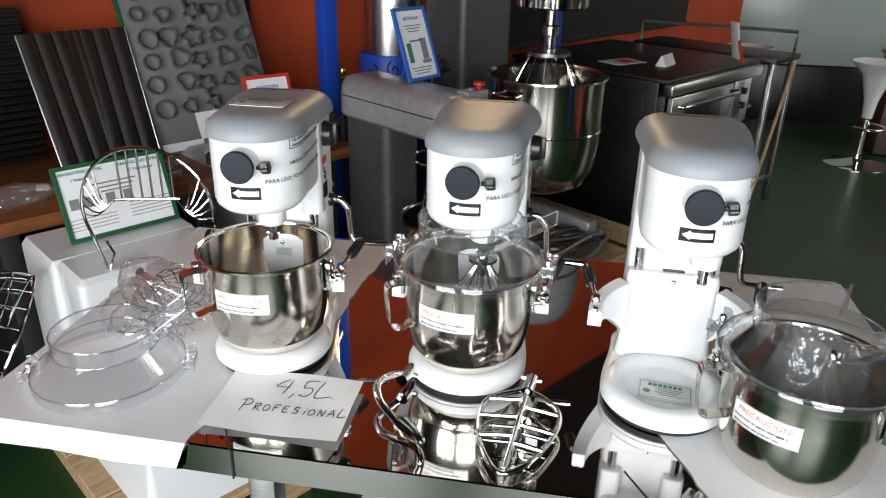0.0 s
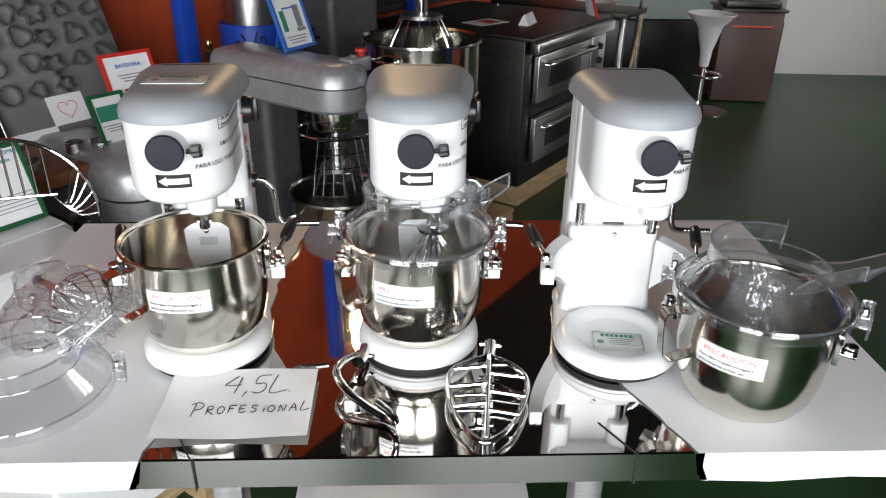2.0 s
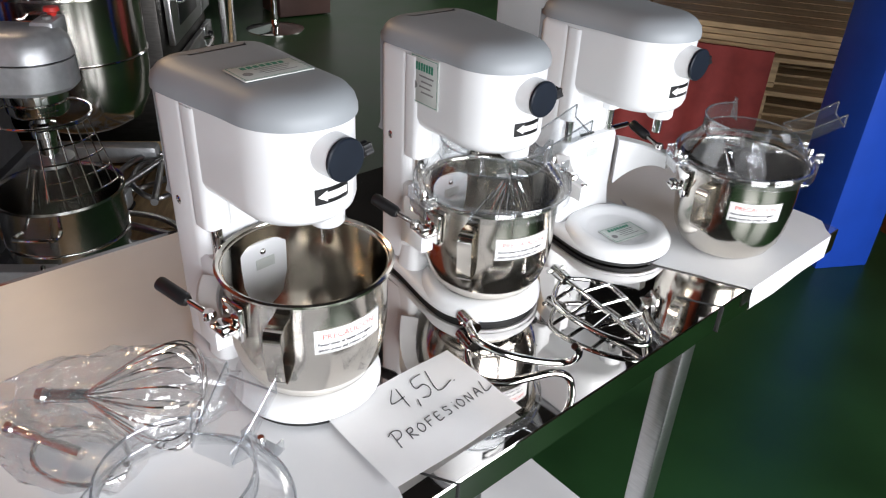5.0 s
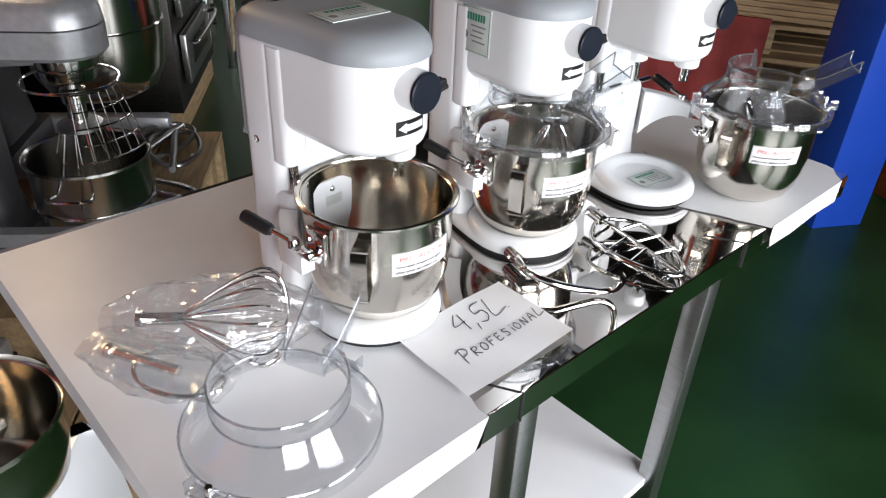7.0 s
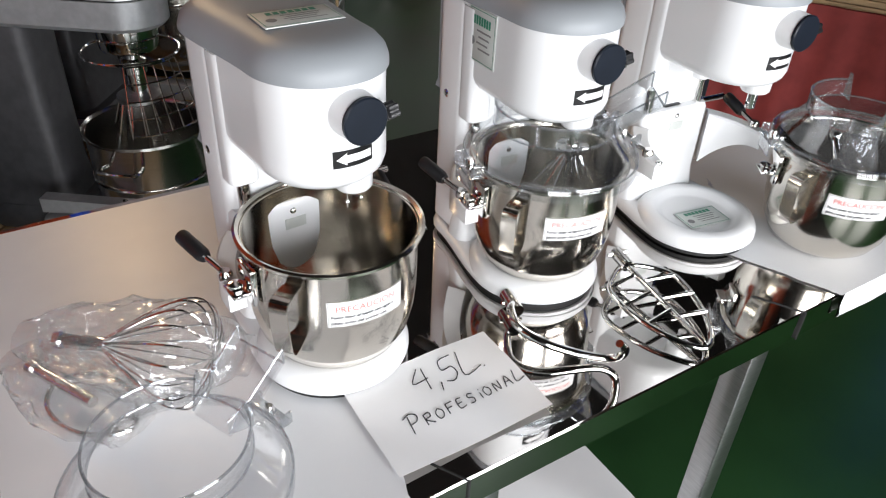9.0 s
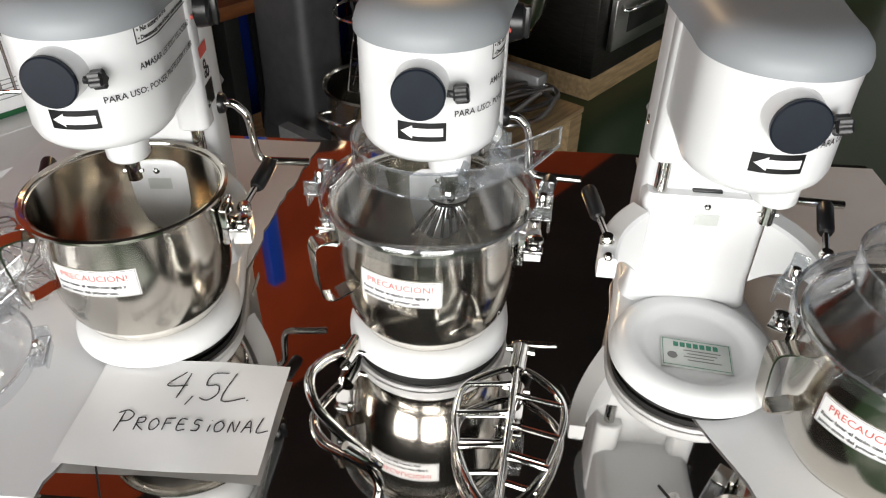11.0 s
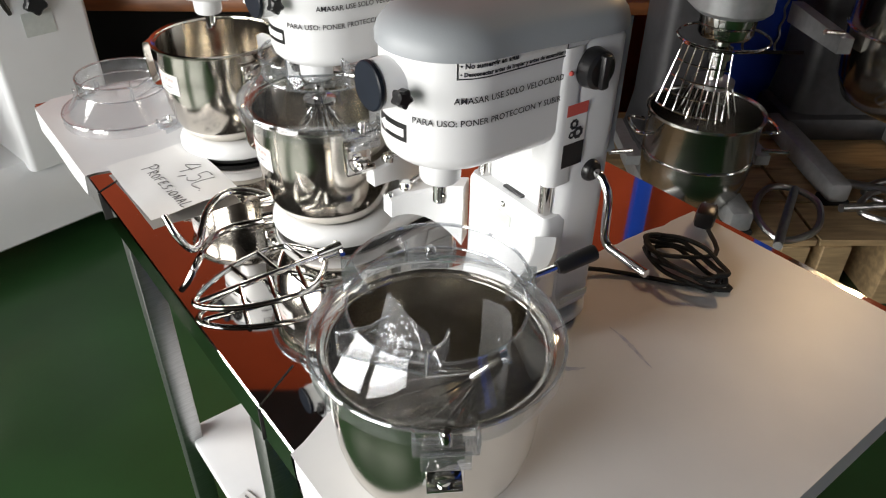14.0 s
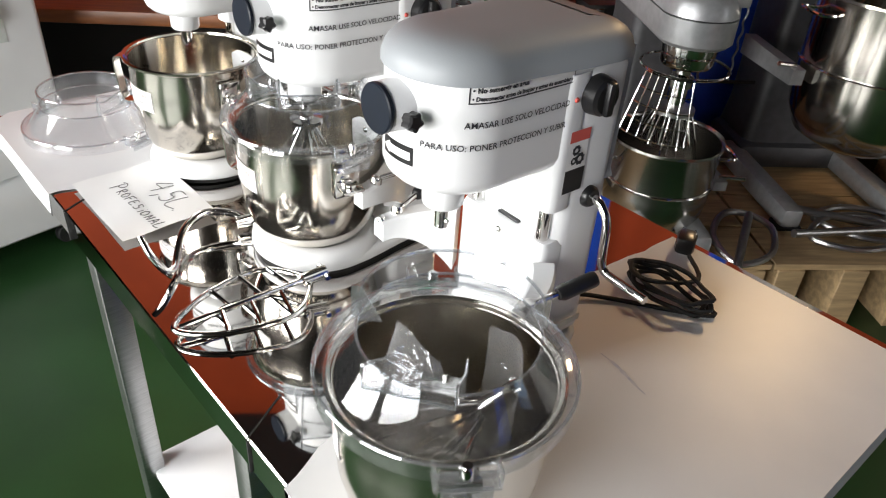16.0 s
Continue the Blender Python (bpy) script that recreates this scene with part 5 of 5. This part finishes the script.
for x, sg in ((0.08, 1), (0.20, -1), (0.34, 1), (0.47, -1)):
    part("scroll", tube(B(), [(x + sg * 0.010 * (0.5 + t) * math.cos(t * 2.2), 0, 1.0 + 0.010 * (0.6 + t) * math.sin(t * 2.2)) for t in np.linspace(0, 3.4, 34)], 0.0035, 6), DARKSTEEL, rl)
for x in (0.05, 0.17, 0.29, 0.41, 0.53, 0.65):
    part("twisted_bar", tube(B(), [(x + 0.004 * math.cos(t * 40), 0.004 * math.sin(t * 40), 0.55 + 0.42 * t) for t in np.linspace(0, 1, 40)], 0.0045, 6), BRUSHED, rl)


# ---------------------------------------------------------------- white spiral mixers
def spiral_mixer(m, label, base_h, rim, rb, top, wide, deep, stop=True):
    sp = thing("spiral_mixer", m, label, "mixer", "white spiral mixers")
    part("base", prism(B(), rounded(-wide / 2, -deep * 0.62, wide / 2, deep * 0.38, 0.05), [(0.09, 0.03), (0.10, 0.02), (base_h * 0.62, 0.03), (base_h - 0.04, 0.045), (base_h, 0.075)]), WHITE, sp)
    part("body", prism(B(), rounded(-wide * 0.46, deep * 0.02, wide * 0.46, deep * 0.38, 0.02), [(base_h - 0.02, 0), (top - 0.02, 0), (top, 0.015)]), WHITE, sp)
    part("arm", prism(B(), rounded(-wide * 0.42, -deep * 0.20, wide * 0.42, deep * 0.10, 0.02), [(top - 0.20, 0.01), (top - 0.19, 0), (top - 0.015, 0), (top - 0.002, 0.015)]), WHITE, sp)
    c = (0, -deep * 0.36, 0)
    prof = [(0, base_h + 0.01), (rb * 0.75, base_h + 0.015), (rb * 0.92, base_h + 0.05), (rb, base_h + 0.12), (rb, rim - 0.01), (rb * 1.03, rim), (rb * 1.03, rim - 0.012), (rb * 0.97, rim - 0.01), (rb * 0.96, base_h + 0.12), (rb * 0.7, base_h + 0.03), (0, base_h + 0.025)]
    part("bowl", lathe(B(), prof, 48, c=c), POLISH, sp, "polished steel bowl")
    part("spiral", tube(B(), [(0.055 * math.cos(t * 9), c[1] + 0.055 * math.sin(t * 9), rim + 0.10 - t * 0.26) for t in np.linspace(0, 1, 40)], 0.011, 8), CHROME, sp)
    for sx in (-1, 1):
        for sy in (-deep * 0.55, deep * 0.30):
            w = part("castor", lathe(B(), [(0, -0.014), (0.030, -0.014), (0.034, -0.010), (0.034, 0.010), (0.030, 0.014), (0, 0.014)], 20, m=Matrix.Translation((sx * wide * 0.38, sy, 0.036)) @ Matrix.Rotation(radians(90), 4, "Y")), BLACKMAT, sp)
            part("fork", box(B(), (sx * wide * 0.38, sy, 0.075), (0.045, 0.03, 0.04), 0.004), CHROME, w)
    for k, x in enumerate((0.02, 0.085)):
        kx = lathe(B(), [(0, 0.03), (0.022, 0.03), (0.026, 0.022), (0.028, 0.0)], 20, m=Matrix.Translation((x, -deep * 0.20, top - 0.07)) @ Matrix.Rotation(radians(90), 4, "X"))
        part("knob", kx, BLACK, sp, "black control knob")
    if stop:
        part("stop_button", lathe(B(), [(0, 0.03), (0.018, 0.028), (0.020, 0.016), (0.012, 0)], 16, c=(wide * 0.25, 0.05, top)), REDF, sp, "red stop button")
    part("side_lever", tube(B(), [(wide * 0.45, 0.10, top - 0.12), (wide * 0.45 + 0.03, 0.06, top + 0.0)], 0.008, 10), DARKSTEEL, sp)
    if stop:
        star = [(0.030 * (1 + 0.14 * math.cos(5 * a)) * math.cos(a), 0.030 * (1 + 0.14 * math.cos(5 * a)) * math.sin(a)) for a in np.linspace(0, 2 * math.pi, 30, endpoint=False)]
        bm = prism(B(), star, [(0, 0.006), (0.004, 0), (0.022, 0), (0.027, 0.005)])
        bmesh.ops.transform(bm, matrix=Matrix.Translation((wide * 0.46, 0.17, top - 0.10)) @ Matrix.Rotation(radians(90), 4, "Y"), verts=bm.verts)
        part("side_knob", bm, BLACK, sp, "black star-shaped hand knob")
    lb = part("maker_label", box(B(), (wide * 0.462, deep * 0.2, top - 0.16), (0.002, 0.09, 0.07)), STICKER, sp)
    return sp


def cage(name, m, rr, h, label):
    """A domed wire bowl guard."""
    g = thing(name, m, label, "bowl guard", "wire guards")
    for f in (0.0, 0.25, 0.5, 0.75, 1.0):
        r = rr * math.cos(f * 1.2)
        part("hoop", tube(B(), [(r * math.cos(a), r * math.sin(a), h * f) for a in np.linspace(radians(-20), radians(200), 30)], 0.0045 if f in (0, 1) else 0.0028, 7), CHROME, g)
    for a in np.linspace(radians(-20), radians(200), 13):
        part("rib", tube(B(), [(rr * math.cos(f * 1.2) * math.cos(a), rr * math.cos(f * 1.2) * math.sin(a), h * f) for f in np.linspace(0, 1, 8)], 0.0026, 6), CHROME, g)
    return g


spiral_mixer(pose(-1.50, -0.02, 0, 0, 0, 10), "white spiral mixer on castors with polished bowl", 0.34, 0.60, 0.165, 0.93, 0.54, 0.85)
spiral_mixer(room_pose(0.42, 1.02, 0.02), "white spiral mixer with a framed card on top", 0.36, 0.56, 0.16, 0.70, 0.46, 0.72, False)
cage("wire_guard", pose(-0.93, 0.66, 0.56) @ Matrix.Rotation(radians(-55), 4, "Z") @ Matrix.Rotation(radians(60), 4, "X"), 0.17, 0.20, "domed wire bowl guard tilted open")
# arched wire guard in front of the card
ag = thing("arched_wire_guard", pose(-0.565, 0.790, 0.705, 0, 0, 8), "arched chrome wire guard raised over a bowl", "bowl guard", "wire guards")
arch = [(-0.165 * math.cos(a), 0.0, 0.185 + 0.165 * math.sin(a)) for a in np.linspace(-0.35, math.pi + 0.12, 34)]
part("arch", tube(B(), [(-0.135, 0.02, 0.0), (-0.140, 0.0, 0.07)] + arch, 0.0045, 8), CHROME, ag)
part("chord", tube(B(), [(-0.075, 0, 0.215), (0.085, 0, 0.222)], 0.004, 8), CHROME, ag)
for x in np.linspace(-0.06, 0.07, 6):
    part("bar", tube(B(), [(x, 0, 0.217), (x, 0, 0.185 + math.sqrt(0.165 ** 2 - x * x))], 0.0025, 6), CHROME, ag)
for k in range(6):
    f = 0.15 + 0.13 * k
    for sg in (-1, 1):
        part("bar", tube(B(), curve([(sg * 0.080, 0, 0.215), (sg * (0.10 + 0.03 * f), -0.01, 0.215 - 0.05 * f), (sg * 0.165 * math.cos(0.9 - f * 1.2), 0, 0.185 + 0.165 * math.sin(0.9 - f * 1.2))], 3), 0.0022, 6), CHROME, ag)
part("ladder", tube(B(), [(0.165, 0, 0.165), (0.168, 0, 0.09), (0.140, 0, 0.085), (0.137, 0, 0.165)], 0.003, 6), CHROME, ag)
part("leg", tube(B(), [(-0.135, 0.02, 0.0), (-0.115, 0.02, 0.06), (-0.118, 0.0, 0.10)], 0.004, 8), CHROME, ag)

# ---------------------------------------------------------------- the deck oven and its neighbours
ov = thing("deck_oven", room_pose(2.93, 0.70, 0), "dark stainless deck oven with two doors", "oven")
OW, OD = 0.95, 0.92
part("stand", box(B(), (OW / 2, 0, 0.06), (OW - 0.06, OD - 0.06, 0.12), 0.004), WOOD, ov, "wooden pallet base")
part("body", box(B(), (OW / 2, 0.02, 0.50), (OW, OD, 0.76), 0.006), DARKSTEEL, ov)
part("roof", box(B(), (OW / 2, 0.0, 0.889), (OW + 0.02, OD + 0.06, 0.018), 0.004), DARKSTEEL, ov)
part("hood", box(B(), (OW / 2, -OD / 2 - 0.03, 0.85), (OW, 0.06, 0.06), 0.012), BRUSHED, ov)
for k, z in enumerate((0.68, 0.36)):
    dr = part("door", box(B(), (OW * 0.42, -OD / 2 - 0.005, z), (OW * 0.66, 0.03, 0.24), 0.006), BRUSHED, ov, "steel oven door")
    part("door_glass", box(B(), (OW * 0.42, -OD / 2 - 0.0215, z), (OW * 0.40, 0.004, 0.11), 0.001), BLACK, dr)
    part("door_handle", tube(B(), curve([(OW * 0.14, -OD / 2 - 0.02, z + 0.08), (OW * 0.15, -OD / 2 - 0.07, z + 0.08), (OW * 0.70, -OD / 2 - 0.07, z + 0.08), (OW * 0.71, -OD / 2 - 0.02, z + 0.08)], 5), 0.010, 10), CHROME, dr)
    part("control_panel", box(B(), (OW * 0.88, -OD / 2 - 0.003, z), (OW * 0.20, 0.026, 0.24), 0.003), BRUSHED, ov)
    for zz in (0.06, -0.02):
        part("control_knob", lathe(B(), [(0, 0.025), (0.018, 0.022), (0.020, 0)], 16, m=Matrix.Translation((OW * 0.88, -OD / 2 - 0.016, z + zz)) @ Matrix.Rotation(radians(90), 4, "X")), BLACK, ov)
part("side_panel", box(B(), (-0.004, 0.02, 0.50), (0.006, OD * 0.86, 0.66), 0.002), DARKSTEEL, ov)
for k in range(14):
    part("vent_slot", box(B(), (-0.008, -0.30 + 0.014 * k, 0.80), (0.003, 0.006, 0.022)), BLACK, ov)
tcard = thing("tent_card", room_pose(3.30, 0.95, 0.898, 10), "small white folded tent card on the oven", "sign")
part("card", loft(B(), [[(x, -0.03, 0), (x, 0.03, 0), (x, 0.002, 0.055), (x, -0.002, 0.055)] for x in (-0.07, 0.07)]), PAPER, tcard)
flat = thing("leaflet", room_pose(3.20, 0.75, 0.8985, -12), "flat printed leaflet lying on the oven", "paper")
part("sheet", box(B(), (0, 0, 0.001), (0.21, 0.15, 0.002)), PAPER, flat)
part("print", box(B(), (0.02, 0, 0.0025), (0.10, 0.10, 0.001)), REDINK, flat)
bk = thing("standing_booklet", room_pose(3.78, 1.08, 0.898, 50), "upright green and red booklet on the oven", "booklet")
part("cover", box(B(), (0, 0, 0.10), (0.10, 0.006, 0.20), 0.001, rot=Matrix.Rotation(radians(-12), 4, "X")), PAPER, bk)
part("spine", box(B(), (0.04, -0.006, 0.10), (0.03, 0.006, 0.19), 0.001, rot=Matrix.Rotation(radians(-12), 4, "X")), GREENINK, bk)
pen = part("red_strip", box(B(), (-0.09, 0.0, 0.05), (0.012, 0.012, 0.14), 0.002, rot=Matrix.Rotation(radians(38), 4, "Y")), REDF, bk)
rk = thing("steel_rack_table", room_pose(3.96, 0.72, 0), "steel frame table beside the oven", "table")
for x in (0.03, 0.30):
    for y in (-0.50, 0.36):
        part("leg", box(B(), (x, y, 0.45), (0.035, 0.035, 0.90), 0.003), BRUSHED, rk)
part("tabletop", box(B(), (0.165, -0.07, 0.885), (0.33, 0.92, 0.03), 0.003), DARKSTEEL, rk)
part("lower_rail", box(B(), (0.165, -0.50, 0.15), (0.27, 0.03, 0.03), 0.002), BRUSHED, rk)
part("back_rail", tube(B(), [(0.03, 0.36, 0.905), (0.03, 0.36, 1.02), (0.30, -0.50, 1.02), (0.30, -0.50, 0.905)], 0.010, 8), BRUSHED, rk)
part("brace", tube(B(), [(0.30, -0.52, 0.88), (0.03, -0.52, 0.10)], 0.010, 8), WOOD, rk, "diagonal wooden strip")


def bar_stool(m, label, h=0.80):
    sl = thing("bar_stool", m, label, "stool", "bar stools")
    part("base", lathe(B(), [(0.225, 0.0), (0.225, 0.006), (0.20, 0.014), (0.10, 0.030), (0.035, 0.045), (0.030, 0.075), (0, 0.075)], 48), CHROME, sl, "round chrome base")
    part("stem", lathe(B(), [(0.024, 0.06), (0.024, 0.34), (0.030, 0.34), (0.030, 0.36)], 20), CHROME, sl)
    part("foot_rest", tube(B(), curve([(0.02, 0, 0.30), (0.05, -0.12, 0.30), (0.0, -0.20, 0.30), (-0.12, -0.20, 0.30), (-0.17, -0.10, 0.30)], 5), 0.010, 10), CHROME, sl)
    part("seat", lathe(B(), [(0.034, 0.34), (0.045, 0.46), (0.062, h - 0.18), (0.095, h - 0.06), (0.14, h - 0.015), (0.180, h + 0.03), (0.175, h + 0.034), (0.13, h), (0, h - 0.012)], 44), WHITE, sl, "white moulded seat")
    return sl


bar_stool(pose(2.53, 4.88, 0, 0, 0, 20), "white moulded bar stool on a chrome stem", 0.70)
p2 = pose(1.765, 5.385, 0)
bar_stool(p2, "white moulded bar stool beside the oven", 0.70)
cb2 = thing("brown_cabinet", pose(2.98, 5.30, 0, 0, 0, -8), "low brown cabinet with a tray on top", "cabinet")
part("body", box(B(), (0, 0, 0.36), (0.46, 0.40, 0.70), 0.008), BROWN, cb2)
part("top", box(B(), (0, 0, 0.72), (0.50, 0.44, 0.02), 0.004), DARKSTEEL, cb2)
part("handle", tube(B(), [(-0.15, -0.21, 0.60), (0.15, -0.21, 0.60)], 0.008, 8), REDINK, cb2)
part("tray", box(B(), (0.0, 0.0, 0.76), (0.42, 0.30, 0.05), 0.008), DARKSTEEL, cb2)

# white machine on castors by the aisle
wm = thing("white_dough_sheeter", pose(3.20, 2.66, 0, 0, 0, 14), "white enamelled machine on castors beside the aisle", "machine")
part("body", box(B(), (0, 0, 0.46), (0.42, 0.50, 0.68), 0.025), WHITE, wm)
part("drawer", box(B(), (-0.03, -0.256, 0.36), (0.30, 0.012, 0.36), 0.004), BOARDW, wm)
for sx in (-1, 1):
    for sy in (-1, 1):
        part("castor", lathe(B(), [(0, -0.016), (0.045, -0.016), (0.050, 0), (0.045, 0.016), (0, 0.016)], 18, m=Matrix.Translation((sx * 0.16, sy * 0.19, 0.051)) @ Matrix.Rotation(radians(90), 4, "Y")), BLACKMAT, wm)
        part("fork", box(B(), (sx * 0.16, sy * 0.19, 0.10), (0.05, 0.04, 0.06), 0.004), CHROME, wm)

# ---------------------------------------------------------------- blue column, stacked pallets and red cloth
bc = thing("blue_column", pose(2.52, 0.44, 0, 0, 0, -30), "square column painted bright blue", "column")
part("shaft", box(B(), (0.07, 0.12, 1.8), (0.24, 0.26, 3.6), 0.006), BLUE, bc)
for z in range(4):
    pl = thing("wooden_pallet", pose(3.42, 1.38, 0.16 * z, 0, 0, -63 + 2 * z), "stacked rough pine pallet", "pallet", "pallets")
    for k in range(6):
        part("board", box(B(), (0, -0.42 + 0.168 * k, 0.139), (1.15, 0.125, 0.022), 0.002, seg=1), WOOD, pl)
    for x in (-0.53, 0, 0.53):
        for y in (-0.40, 0, 0.40):
            part("block", box(B(), (x, y, 0.075), (0.10, 0.12, 0.10), 0.003, seg=1), WOOD, pl)
    for x in (-0.53, 0, 0.53):
        part("bottom_board", box(B(), (x, 0, 0.012), (0.10, 0.92, 0.022), 0.002, seg=1), WOOD, pl)
pl = thing("plank_stack", pose(3.40, 1.40, 0.64, 0, 0, -62), "stack of pale pine planks on the pallets", "planks")
for k in range(4):
    for j in range(5):
        part("plank", box(B(), (0.01 * ((k * 7 + j * 3) % 5), -0.36 + 0.18 * j, 0.014 + 0.028 * k), (1.15, 0.165, 0.025), 0.002, seg=1), WOOD, pl)
rc = thing("red_cloth", pose(2.80, 1.42, 0, 0, 0, -63), "dark red cloth hanging over stacked goods", "cloth")
bm = loft(B(), [[(-0.38 + 0.76 * i / 30, -0.02 + 0.018 * math.sin(i * 0.9) * (1.2 - z / 0.7) + o, z) for i in range(31)] + [(-0.38 + 0.76 * i / 30, 0.0 + 0.018 * math.sin(i * 0.9) * (1.2 - z / 0.7) + o + 0.004, z) for i in reversed(range(31))] for z, o in ((0.02, 0), (0.30, 0.01), (0.55, 0.02), (0.66, 0.03))])
part("drape", bm, REDCLOTH, rc)
ob_ = thing("orange_crate", pose(3.35, 0.05, 0, 0, 0, -25), "low wooden crate behind the blue column", "crate")
part("front", box(B(), (0, 0, 0.14), (0.9, 0.4, 0.26), 0.004), COUNTER, ob_)
part("slot", box(B(), (0, -0.202, 0.14), (0.7, 0.006, 0.05)), BLACK, ob_)

# warm spotlight high on the red wall, mirrored in the steel table
sp = thing("wall_spotlight", room_pose(2.76, 0.10, 2.70), "warm halogen spotlight fixed high on the wall", "lamp")
part("housing", box(B(), (0, 0, 0), (0.30, 0.12, 0.26), 0.02), BLACK, sp)
WARM = bpy.data.materials.new("warm_lamp_glass")
WARM.use_nodes = True
WARM.node_tree.nodes["Principled BSDF"].inputs["Emission Color"].default_value = (1.0, 0.62, 0.22, 1)
WARM.node_tree.nodes["Principled BSDF"].inputs["Emission Strength"].default_value = 6.0
part("lamp_glass", lathe(B(), [(0, 0.012), (0.06, 0.010), (0.105, 0.004), (0.115, 0)], 32, m=Matrix.Translation((0, -0.061, 0)) @ Matrix.Rotation(radians(90), 4, "X")), WARM, sp, "glowing warm glass")
